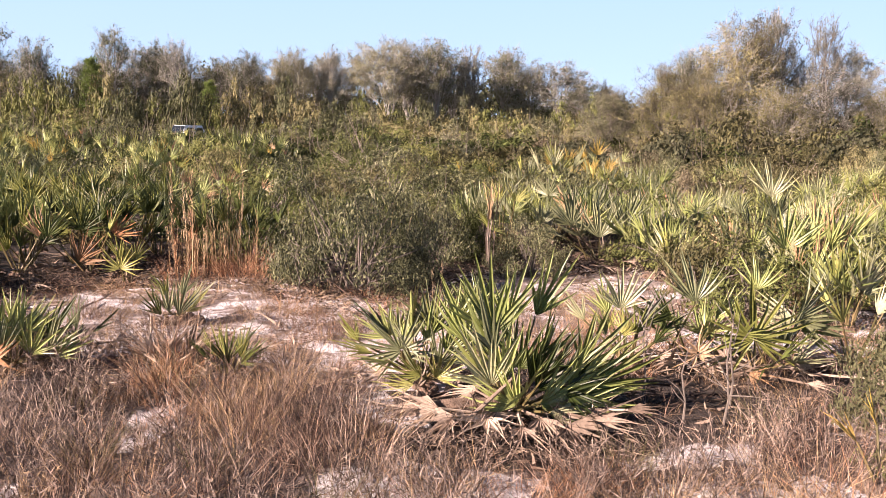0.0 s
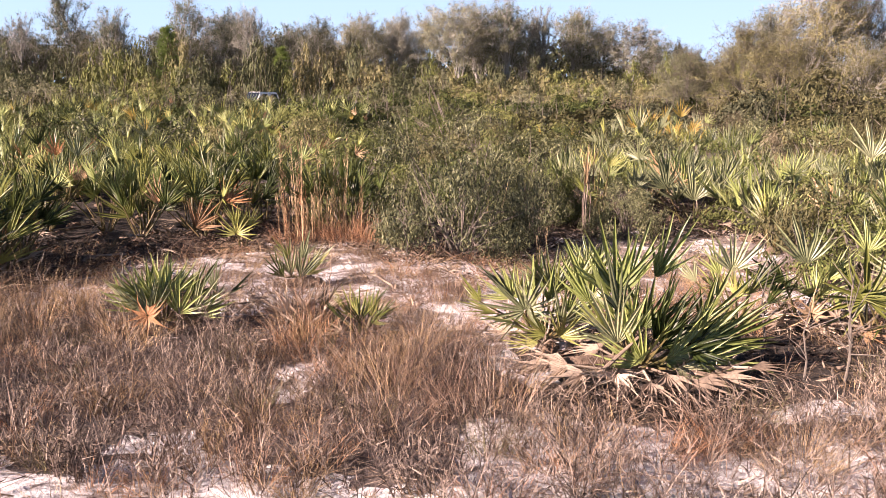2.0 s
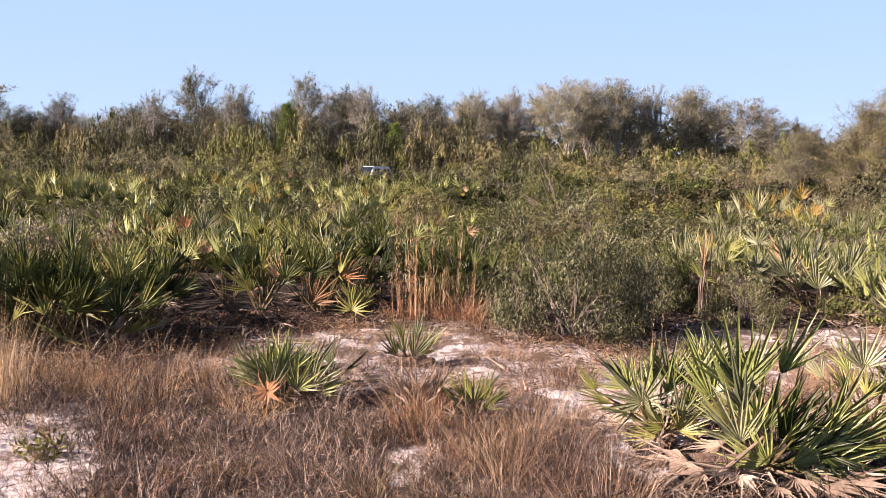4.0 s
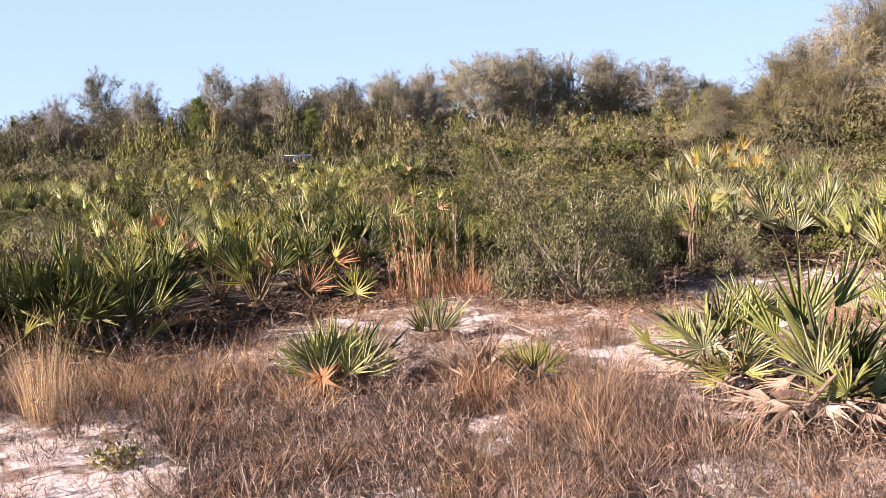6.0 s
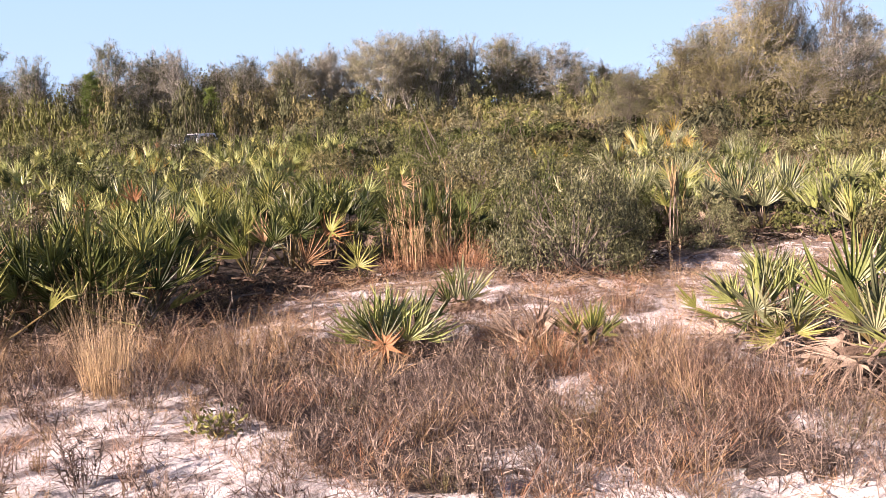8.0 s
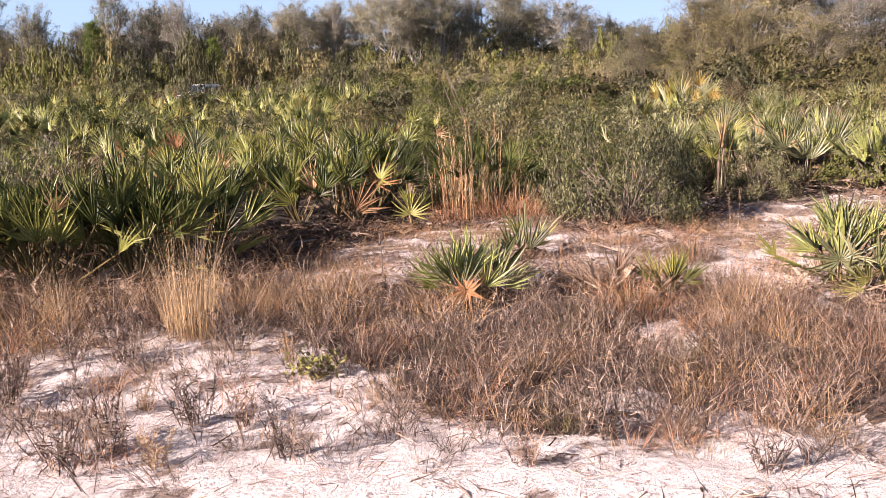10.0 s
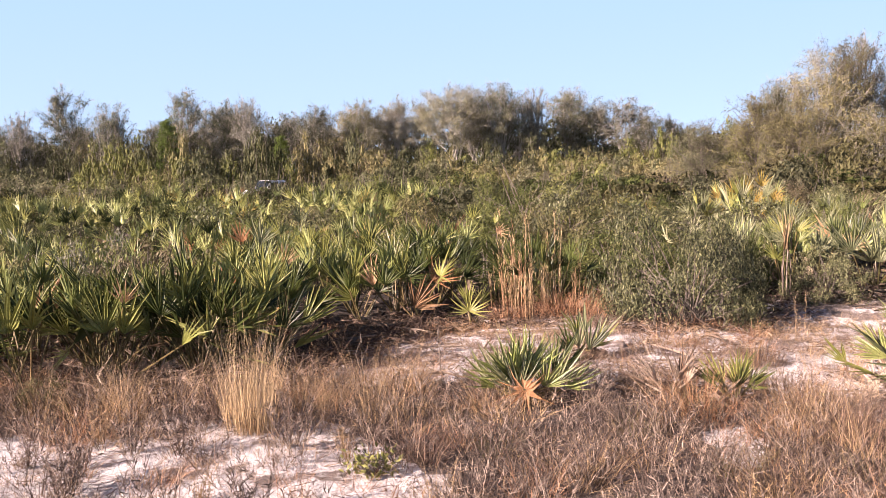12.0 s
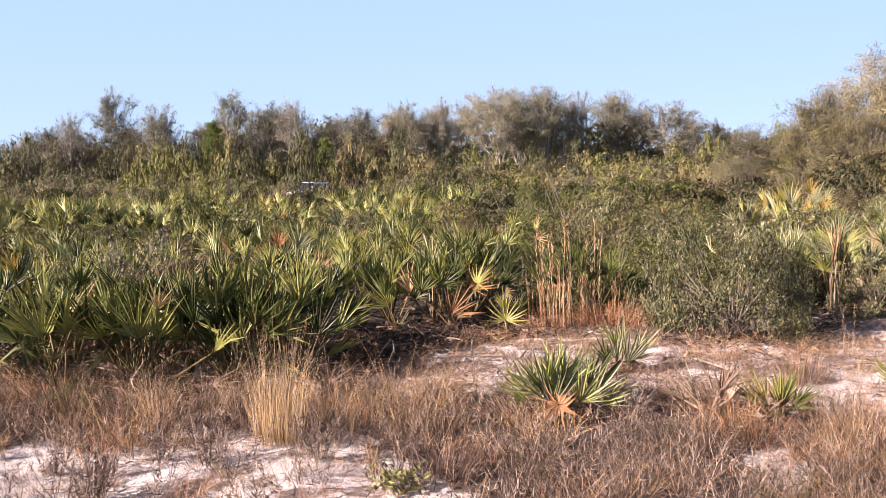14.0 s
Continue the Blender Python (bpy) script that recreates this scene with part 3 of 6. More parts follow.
palmetto(1.66, 7.45, "small upright saw palmetto on white sand", [
    (1.62, 7.4, 0.10, 0.32, -10, 0, 0, "slim", "palm_silver"),
    (1.74, 7.42, 0.10, 0.29, 44, -6, 0, "slim", "palm_yellow"),
    (1.70, 7.38, 0.08, 0.32, 14, -6, 0, "slim", "palm_silver"),
    (1.56, 7.4, 0.08, 0.28, -28, -6, 0, "slim", "palm_green"),
], n=3, reach=0.12, size=0.28, mats=("palm_silver", "palm_green"), lean=(5, 35), shapes=("slim",), seed=29)
palmetto(2.44, 5.8, "tiny dark saw palmetto among dry grass", (), n=11, reach=0.08, size=0.24, mats=("palm_green",), lean=(0, 48), shapes=("slim",), seed=31, dead=3)
palmetto(2.04, 5.9, "withered saw palmetto with bleached grey-brown blades", (), n=6, reach=0.10, size=0.36, mats=("palm_dead",), lean=(8, 66), shapes=("rag",), seed=43, dead=1)
palmetto(1.3, 6.25, "small drab saw palmetto half hidden by grass", (), n=5, reach=0.12, size=0.28, mats=("palm_silver", "palm_green"), lean=(10, 60), shapes=("slim",), seed=37)
# The dense bank of palmettos.
palmetto(-0.98, 6.95, "saw palmetto with pale star-like fan in front", [
    (-0.98, 6.8, 0.44, 0.37, -2, -8, 0, "wide", "palm_yellow"),
    (-0.75, 7.0, 0.38, 0.40, 22, 4, 10, "mid", "palm_green"),
    (-0.62, 7.1, 0.40, 0.40, 38, 8, 10, "slim", "palm_green"),
], n=4, reach=0.42, size=0.38, mats=("palm_green",), seed=41, dead=4, spin_by=0.9)
palmetto(-1.95, 6.7, "dark green saw palmetto in the bank edge", [
    (-1.98, 6.5, 0.46, 0.44, -8, -4, 0, "mid", "palm_green"),
    (-1.86, 6.55, 0.44, 0.42, 22, -6, 0, "slim", "palm_green"),
    (-1.62, 6.7, 0.55, 0.42, 10, 4, 10, "mid", "palm_green"),
], n=4, reach=0.48, size=0.40, mats=("palm_green",), seed=43, dead=4, spin_by=0.9)
palmetto(-2.6, 6.55, "tall dark green saw palmetto with long blades", [
    (-2.61, 6.3, 0.50, 0.50, -6, -6, 0, "mid", "palm_green"),
    (-2.45, 6.4, 0.52, 0.44, -34, 0, 0, "slim", "palm_green"),
    (-2.85, 6.4, 0.46, 0.48, -30, -10, 0, "mid", "palm_green"),
], n=5, reach=0.5, size=0.44, mats=("palm_green",), seed=47, dead=4, spin_by=0.9)
palmetto(-3.5, 6.6, "dark green saw palmetto beside dry grass", (), n=8, reach=0.52, size=0.44, mats=("palm_green", "palm_green", "palm_yellow"), seed=51, dead=4, spin_by=0.9)
palmetto(-4.4, 6.9, "dark saw palmetto in the bank", (), n=8, reach=0.55, size=0.44, mats=("palm_green",), seed=53, dead=3, spin_by=0.9)
palmetto(-2.2, 7.5, "saw palmetto with brown fan in the bank", [(-2.63, 7.2, 0.60, 0.28, 20, 0, 0, "mid", "palm_gold")], n=7, reach=0.6, size=0.40, mats=("palm_green",), seed=57)
palmetto(-1.5, 8.0, "dark saw palmetto deep in the bank", (), n=7, reach=0.62, size=0.40, mats=("palm_green",), seed=59)
palmetto(-3.2, 7.9, "dark saw palmetto deep in the bank", (), n=7, reach=0.65, size=0.42, mats=("palm_green",), seed=61)
palmetto(-4.3, 8.5, "saw palmetto with golden fans in the bank", [(-4.08, 8.5, 0.79, 0.28, -10, 0, 0, "mid", "palm_gold"), (-3.9, 8.4, 0.55, 0.26, 20, 0, 0, "wide", "palm_gold")], n=6, reach=0.7, size=0.4, mats=("palm_green",), seed=63)
for n, (x, y) in enumerate([(-1.05, 7.75), (-1.15, 8.25), (-1.5, 8.6)]):
    palmetto(x, y, "dark green saw palmetto at the bank corner", (), n=10, reach=0.55, size=0.36, mats=("palm_green", "palm_bright", "palm_green", "palm_yellow" if n % 3 == 0 else "palm_green"), lean=(6, 52), seed=171 + n, shapes=("mid", "slim"), dead=1, spin_by=0.9)
for n, (x, y) in enumerate([(-1.35, 7.15), (-1.6, 7.65), (-1.85, 7.3), (-2.3, 7.05), (-1.45, 6.95)]):
    palmetto(x, y, "dark green saw palmetto crowding the bank", (), n=13, reach=0.56, size=0.38, mats=("palm_green", "palm_green", "palm_bright" if n % 2 else "palm_green"), lean=(4, 48), seed=301 + n, shapes=("mid", "slim"), dead=1, spin_by=0.9)
palmetto(-0.45, 9.4, "yellowing saw palmetto at the bank corner", [
    (-0.50, 9.3, 0.30, 0.46, -32, 0, 0, "mid", "palm_yellow"),
    (-0.33, 9.6, 0.40, 0.36, -5, 0, 0, "slim", "palm_tan"),
    (-0.2, 9.5, 0.42, 0.38, 8, 4, 0, "mid", "palm_green"),
], n=4, reach=0.45, size=0.38, mats=("palm_green",), seed=67)
palmetto(0.1, 9.75, "saw palmetto with withered tan fans at the track", [
    (0.10, 9.5, 0.18, 0.41, 45, 0, 0, "mid", "palm_tan"),
    (0.28, 10.0, 0.40, 0.37, 48, 0, 0, "mid", "palm_orange"),
    (0.0, 9.9, 0.45, 0.36, 20, 6, 0, "wide", "palm_green"),
], n=4, reach=0.45, size=0.36, mats=("palm_green",), seed=71)
palmetto(0.72, 9.1, "little yellow-green saw palmetto on the track edge", [(0.69, 9.0, 0.19, 0.30, 0, -6, 0, "wide", "palm_yellow")], n=3, reach=0.2, size=0.26, mats=("palm_yellow",), seed=73, dead=1)
palmetto(-0.2, 11.15, "saw palmetto with starry green fan", [(-0.23, 11.0, 0.60, 0.36, 0, -6, 0, "star", "palm_silver"), (-0.55, 11.2, 0.62, 0.40, -15, 0, 0, "mid", "palm_yellow")], n=5, reach=0.6, size=0.36, mats=("palm_green",), seed=79)
palmetto(-2.15, 11.1, "saw palmetto with one orange fan", [(-2.11, 11.0, 0.82, 0.28, 0, -4, 0, "mid", "palm_orange"), (-2.16, 10.8, 0.60, 0.34, -6, -4, 0, "wide", "palm_yellow"), (-1.9, 11.1, 0.80, 0.40, 14, 0, 0, "mid", "palm_silver")], n=5, reach=0.65, size=0.38, mats=("palm_green",), seed=83)
palmetto(-1.1, 11.4, "saw palmetto in the bank", [(-1.14, 11.3, 0.60, 0.38, 6, 0, 0, "wide", "palm_yellow")], n=6, reach=0.65, size=0.36, mats=("palm_green", "palm_yellow"), seed=89)
palmetto(-0.6, 12.1, "saw palmetto with tan upper fan", [(-0.61, 12.0, 0.78, 0.28, 0, 0, 0, "mid", "palm_yellow")], n=6, reach=0.7, size=0.36, mats=("palm_green", "palm_yellow"), seed=97)
palmetto(0.2, 12.6, "dark green saw palmetto behind tall grass", [(0.1, 12.5, 0.57, 0.46, 0, 0, 0, "wide", "palm_green")], n=6, reach=0.62, size=0.42, mats=("palm_green",), seed=101)
palmetto(-1.75, 13.1, "saw palmetto with pale top fans", [(-1.76, 13.0, 0.95, 0.34, 0, 0, 0, "mid", "palm_silver")], n=6, reach=0.75, size=0.36, mats=("palm_green", "palm_yellow"), seed=103)
for n, (x, y) in enumerate([(1.25, 10.1), (1.65, 10.1), (1.5, 10.7), (-0.15, 10.15), (0.28, 10.5), (-0.62, 10.0), (0.45, 11.0), (-0.95, 9.7), (-0.05, 10.6)]):
    palmetto(x, y, "dark green saw palmetto behind withered fans", (), n=11, reach=0.52, size=0.35, mats=("palm_green", "palm_green", "palm_bright" if n % 2 else "palm_green"), lean=(5, 48), seed=261 + n, shapes=("mid", "slim"), dead=1, spin_by=0.9)
# The sunlit palmettos past the big bush.
palmetto(7.05, 9.1, "bright green saw palmetto in full sun", [(7.04, 9.0, 0.50, 0.52, 4, -4, 0, "mid", "palm_bright"), (6.79, 9.2, 0.49, 0.48, -25, 0, 0, "mid", "palm_bright"), (7.2, 9.1, 0.46, 0.45, 28, 0, 0, "slim", "palm_bright")], n=4, reach=0.45, size=0.38, mats=("palm_yellow", "palm_silver"), seed=107, dead=1)
palmetto(7.4, 10.4, "tall silvery saw palmetto", [(7.39, 10.4, 0.92, 0.50, 0, 0, 0, "mid", "palm_silver")], n=7, reach=0.68, size=0.4, mats=("palm_silver",), seed=109)
palmetto(5.62, 11.1, "silvery saw palmetto with dense fans", [(5.62, 11.0, 0.36, 0.60, 0, -6, 0, "mid", "palm_silver"), (5.3, 11.0, 0.5, 0.5, -25, 0, 0, "mid", "palm_silver"), (5.95, 11.1, 0.5, 0.5, 25, 0, 0, "mid", "palm_silver")], n=7, reach=0.6, size=0.48, mats=("palm_silver",), seed=113, dead=1)
palmetto(5.45, 13.1, "silvery saw palmetto in the scrub", (), n=14, reach=0.6, size=0.4, mats=("palm_silver", "palm_bright"), seed=127, lean=(8, 66))
palmetto(6.85, 11.6, "pale yellow saw palmetto in the scrub", (), n=14, reach=0.55, size=0.4, mats=("palm_silver", "palm_bright"), seed=131, lean=(8, 66))
palmetto(4.5, 10.95, "yellow-green saw palmetto crown on a leaning stem", [(4.42, 10.85, 0.78, 0.30, -28, 0, 0, "mid", "palm_yellow"), (4.50, 10.9, 0.84, 0.32, 0, 0, 0, "mid", "palm_silver"), (4.60, 10.9, 0.78, 0.30, 26, 0, 0, "mid", "palm_yellow"), (4.46, 10.8, 0.66, 0.28, -50, -10, 0, "slim", "palm_silver"), (4.58, 10.8, 0.66, 0.28, 48, -10, 0, "slim", "palm_bright")], n=4, reach=0.6, size=0.28, mats=("palm_silver", "palm_yellow"), lean=(3, 30), seed=138)
palmetto(4.95, 11.2, "silvery saw palmetto leaning over a dark bush", [(4.95, 11.1, 0.5, 0.34, 5, 0, 0, "mid", "palm_silver")], n=3, reach=0.55, size=0.3, mats=("palm_silver",), seed=137, toward=60)
palmetto(3.25, 10.45, "small pale palmetto showing above a bush", [(3.23, 10.34, 0.80, 0.24, 20, 0, 0, "slim", "palm_silver")], n=3, reach=0.6, size=0.22, mats=("palm_silver",), seed=139)
palmetto(6.5, 21.1, "golden-yellow saw palmetto in the far scrub", [
    (6.7, 21.1, 0.98, 0.40, -6, 0, 0, "mid", "palm_gold"), (6.3, 20.9, 0.88, 0.37, -20, 0, 0, "mid", "palm_gold"), (6.5, 20.7, 0.70, 0.37, 5, 0, 0, "mid", "palm_gold"), (6.05, 20.8, 0.72, 0.29, -10, 0, 0, "slim", "palm_gold"),
], n=13, reach=0.8, size=0.34, mats=("palm_yellow", "palm_gold", "palm_yellow"), seed=149, shapes=("mid", "slim"), stalk=False, lean=(3, 30))
palmetto(7.2, 21.2, "golden-yellow saw palmetto in the far scrub", [
    (7.36, 21.2, 1.12, 0.42, 4, 0, 0, "mid", "palm_gold"), (7.0, 21.0, 1.04, 0.35, -8, 0, 0, "slim", "palm_gold"), (7.1, 20.7, 0.76, 0.37, 0, 0, 0, "mid", "palm_gold"), (7.55, 20.9, 0.80, 0.34, 20, 0, 0, "mid", "palm_gold"),
], n=13, reach=0.85, size=0.34, mats=("palm_yellow", "palm_yellow", "palm_gold"), seed=151, shapes=("mid", "slim"), stalk=False, lean=(3, 30))
palmetto(5.95, 18.0, "pale saw palmetto in the far scrub", (), n=8, reach=0.85, size=0.5, mats=("palm_silver", "palm_yellow"), seed=157, shapes=("mid", "slim"), stalk=False, lean=(3, 32))
for n, (x, y) in enumerate([(6.5, 20.0), (7.2, 20.1), (6.3, 18.9), (7.0, 19.0), (5.6, 19.6)]):
    palmetto(x, y, "yellow-green saw palmetto below golden ones", (), n=13, reach=0.62, size=0.40, mats=("palm_yellow", "palm_bright", "palm_silver" if n > 1 else "palm_gold"), seed=281 + n, shapes=("slim", "mid"), stalk=False, lean=(3, 36))
palmetto(4.6, 22.3, "golden saw palmetto in the far scrub", (), n=6, reach=0.85, size=0.28, mats=("palm_gold", "palm_green", "palm_bright", "palm_green"), lean=(5, 35), seed=163, shapes=("mid", "slim"), stalk=False)


# ---- scrub bushes ----
def slivers(heap, at, face, length, width, rng):
    """Leaves too small to show a fold: one three-cornered blade each, turned roughly to face."""
    k = len(at)
    nor = unit(face + 0.6 * rand_dirs(rng, k))
    rise = np.array([0, 0, 1.0]) - nor * nor[:, 2:]
    way = unit(rise + 0.7 * np.cross(nor, rand_dirs(rng, k)))
    side = np.cross(nor, way)
    length, width = np.broadcast_to(length, k)[:, None], np.broadcast_to(width, k)[:, None]
    verts = np.stack([at - side * width * 0.5, at + side * width * 0.5, at + way * length], 1)
    heap.add(verts, (np.arange(k) * 3)[:, None] + np.arange(3)[None])


def bush_meshes(seed, radius, height, stems, count, leaf, ragged=0.35, low=0.05, clumps=70, fine=False, tight=0.042):
    """Stems and foliage of a rounded, uneven bush standing on z = 0."""
    rng = np.random.default_rng(seed)
    hs, hl = Heap(), Heap()
    parts = 11
    az, el = rng.uniform(0, 0.5, parts) + np.arange(parts) * 2.399, np.arcsin(np.clip(((np.arange(parts) + 0.3) / parts) ** 1.35 + rng.normal(0, 0.04, parts), 0.02, 1))
    heart = np.stack([np.cos(az) * np.cos(el), np.sin(az) * np.cos(el), np.sin(el)], 1) * (0.60 * (1 + ragged * rng.normal(0, 0.35, parts)))[:, None]
    broad = rng.uniform(0.26, 0.44, parts)
    own = rng.integers(parts, size=clumps)
    turn = unit(rand_dirs(rng, clumps) + unit(heart[own]) * 0.7 + [0, 0, 0.2])
    mid = (heart[own] + turn * (broad[own] * rng.uniform(0.6, 1.0, clumps))[:, None]) * [radius, radius, height]
    mid[:, 2] = np.where(mid[:, 2] < 0.07 * height, (0.07 + 0.2 * rng.random(clumps)) * height, mid[:, 2])
    for k in range(stems):
        c = mid[int(rng.integers(clumps))]
        foot = np.array([rng.normal(0, 0.12 * radius), rng.normal(0, 0.12 * radius), -0.03])
        knee = foot * 0.5 + c * 0.5 + np.array([0, 0, 0.1 * height]) + rng.normal(0, 0.05 * radius, 3)
        r = 0.010 * height + 0.004
        tube(hs, [foot, (foot + knee) / 2 + rng.normal(0, 0.03 * radius, 3), knee, c], [r, r * 0.8, r * 0.55, r * 0.25], 4)
    per = count // clumps
    own = np.repeat(np.arange(clumps), per)
    k = len(own)
    spread = tight * (radius + height) * rng.uniform(0.6, 1.3, clumps)[own]
    at = mid[own] + rng.normal(0, 1, (k, 3)) * spread[:, None] * np.array([1, 1, 0.75])
    at[:, 2] = np.maximum(at[:, 2], 0.03)
    out = unit(at - np.array([0, 0, 0.2 * height]))
    face = unit(unit(at - mid[own]) * 0.7 + out * 0.6 + np.array([0, 0, 0.35]))
    L = leaf * rng.uniform(0.6, 1.3, k)
    if fine:
        slivers(hl, at, face, L * 1.25, L * rng.uniform(0.45, 0.75, k), rng)
    else:
        nor = unit(face + 0.7 * rand_dirs(rng, k))
        leaves(hl, at, unit(np.cross(nor, rand_dirs(rng, k)) + [0, 0, 0.5]), nor, L * 1.35, L * rng.uniform(0.36, 0.55, k))
    n = clumps
    c = mid[rng.integers(clumps, size=n)] + rng.normal(0, 0.08 * radius, (n, 3))
    way = unit(unit(c) + rand_dirs(rng, n) * 0.5 + np.array([0, 0, 0.5]))
    strips(hs, c, way, rand_dirs(rng, n) * 0.15, unit(np.cross(way, rand_dirs(rng, n))), 0.16 * (radius + height) * 0.5 * rng.uniform(0.5, 1.2, n), 0.004 + 0.002 * height, 2)
    return hs.mesh("branchwork", "twig"), hl.mesh("foliage", "oak_leaf"), hs, hl


BUSHES = {
    "low": [bush_meshes(201 + k, 0.8, 1.0, 26, 4300, 0.039, 0.45, 0.1, 80, True) for k in range(4)],
    "mid": [bush_meshes(211 + k, 1.2, 1.35, 18, 7800, 0.045, 0.5, 0.15, 110, True) for k in range(4)],
    "tall": [bush_meshes(221 + k, 2.0, 2.6, 14, 1900, 0.17, 0.5, 0.3, 70, True) for k in range(4)],
    "thin": [bush_meshes(231 + k, 1.2, 1.5, 40, 1900, 0.038, 0.6, 0.2, 70, True) for k in range(2)],
}
HUES = {"oak_leaf": "dull green", "green_leaf": "green", "olive_leaf": "olive", "brown_leaf": "brownish", "dark_leaf": "dark green", "wood_leaf": "grey-green", "gray_leaf": "greyish"}


def bush(x, y, kind, pick, scale, mat, turn, label="", group="scrub bushes"):
    ob = thing("scrub_bush", Matrix.LocRotScale((x, y, ground_z(x, y) if y < 40 else 0), Euler((0, 0, turn)), scale), label or f"{HUES[mat]} small-leaved bush in the scrub", "bush", group)
    stems, foliage = BUSHES[kind][pick % len(BUSHES[kind])][:2]
    part("branchwork", stems, ob, kind="stuff")
    part("foliage", foliage, ob, mat=mat)
    return ob


# The scrub oak beside the sand, made of its own mesh.
BUSHES["oak"] = [bush_meshes(241, 1.0, 1.0, 34, 15000, 0.030, 0.75, 0.0, 130, tight=0.04), bush_meshes(243, 0.85, 0.9, 22, 8000, 0.032, 0.4, 0.0, 60, tight=0.045)]
bush(2.90, 9.05, "oak", 0, (0.84, 0.74, 1.16), "oak_leaf", 0.4, "dense grey-green scrub oak bush at the sand's edge", "scrub oaks")
bush(2.25, 9.75, "low", 1, (0.42, 0.4, 0.95), "oak_leaf", 0.9, "thin grey-green scrub oak beside a larger one", "scrub oaks")
bush(3.45, 9.65, "low", 2, (0.4, 0.4, 1.0), "oak_leaf", 2.9, "thin grey-green scrub oak beside a larger one", "scrub oaks")
bush(3.7, 10.9, "oak", 1, (0.7, 0.6, 1.0), "oak_leaf", 2.1, "dark scrub oak bush behind a hollow", "scrub oaks")
bush(4.25, 11.2, "oak", 1, (0.5, 0.5, 0.9), "green_leaf", 1.0, "dark green bush beside a dead stalk", "scrub oaks")
bush(4.75, 10.3, "oak", 1, (0.6, 0.6, 0.75), "oak_leaf", 4.0, "low scrub oak bush behind the sand", "scrub oaks")

# A drab twiggy patch in the midst of the palmetto bank.
for n, (x, y, s) in enumerate([(-3.2, 9.5, 0.9), (-2.6, 9.7, 0.8), (-3.8, 9.9, 0.95), (-2.95, 10.4, 1.0), (-4.5, 10.3, 0.9), (-3.5, 10.9, 1.0), (-2.3, 10.2, 0.8)]):
    bush(x, y, "low", n, (0.75, 0.7, s), ("brown_leaf", "olive_leaf", "gray_leaf")[n % 3], n * 1.1, "drab brown-olive twiggy bush amid palmettos", "bank bushes")

TAKEN = [(-3.2, 9.5), (-2.6, 9.7), (-3.8, 9.9), (-2.95, 10.4), (-4.5, 10.3), (-3.5, 10.9), (-2.3, 10.2), (-0.15, 10.15), (0.28, 10.5), (-0.62, 10.0), (0.45, 11.0), (-0.95, 9.7), (-0.05, 10.6), (2.6, 9.4), (3.5, 9.8), (4.4, 10.2), (5.6, 11.1), (6.9, 11.6), (7.4, 10.4), (7.0, 9.1), (4.7, 11.1), (-0.2, 11.1), (-2.1, 11.1), (-1.1, 11.4), (-0.6, 12.1), (0.2, 12.6), (-1.75, 13.1), (-0.45, 9.4), (0.1, 9.7), (6.5, 21.1), (7.2, 21.2), (6.5, 20.0), (7.2, 20.1), (6.3, 18.9), (7.0, 19.0), (5.9, 18.0), (4.6, 22.3), (5.6, 19.6)]


def free(x, y, gap):
    return all((x - a) ** 2 + (y - b) ** 2 > gap**2 for a, b in TAKEN)


def scatter(rng, tries, x_of, y0, y1, gap_of):
    """Random places between two depths, none too near another."""
    for _ in range(tries):
        y = y0 + (y1 - y0) * rng.random()
        lo, hi = x_of(y)
        x = lo + (hi - lo) * rng.random()
        g = gap_of(x, y)
        if free(x, y, g):
            TAKEN.append((x, y))
            yield x, y


def view_x(y):
    return -2.0 - 0.80 * y, 4.5 + 0.56 * y


def canopy(x, y):
    """Height of the scrub, in metres: knee-high by the track, rising towards the wood and the taller thicket."""
    h = np.interp(y, [9, 14, 20, 30, 45, 60, 80, 95], [0.85, 1.0, 1.15, 1.32, 1.5, 1.9, 2.9, 3.8])
    h += np.interp(x - 0.25 * y, [2.0, 6.0], [0, 0.9]) * np.interp(y, [22, 36], [0, 1])
    if abs(x - (3.2 - 0.252 * y)) < 0.07 * y and y > 14:
        h = min(h, 1.38 + 0.003 * y)
    return h


def on_sand(x, y):
    return (-1.0 < x < 0.5 and y < 9.3) or (-0.8 < x < 2.2 and y < 9.0) or (4.4 <= x < 6.0 and y < 10.8) or (2.0 <= x < 4.4 and y < 10.9) or (x >= 4.4 and y < 8.5 and x < 6.2) or (x >= 6.2 and y < 7.2) or (x <= -0.8 and y < 6.4) or (0.4 < x < 2.4 and y < 10.4)


LEAVES = ["oak_leaf", "green_leaf", "olive_leaf", "brown_leaf", "dark_leaf", "wood_leaf", "gray_leaf", "twig"]
FAR, THICKET = Heap(), Heap()
FARLEAF = [bush_meshes(251 + k, 1.15, 1.3, 2, 2000, 0.096, 0.45, 0.3, 60, True)[3] for k in range(4)]


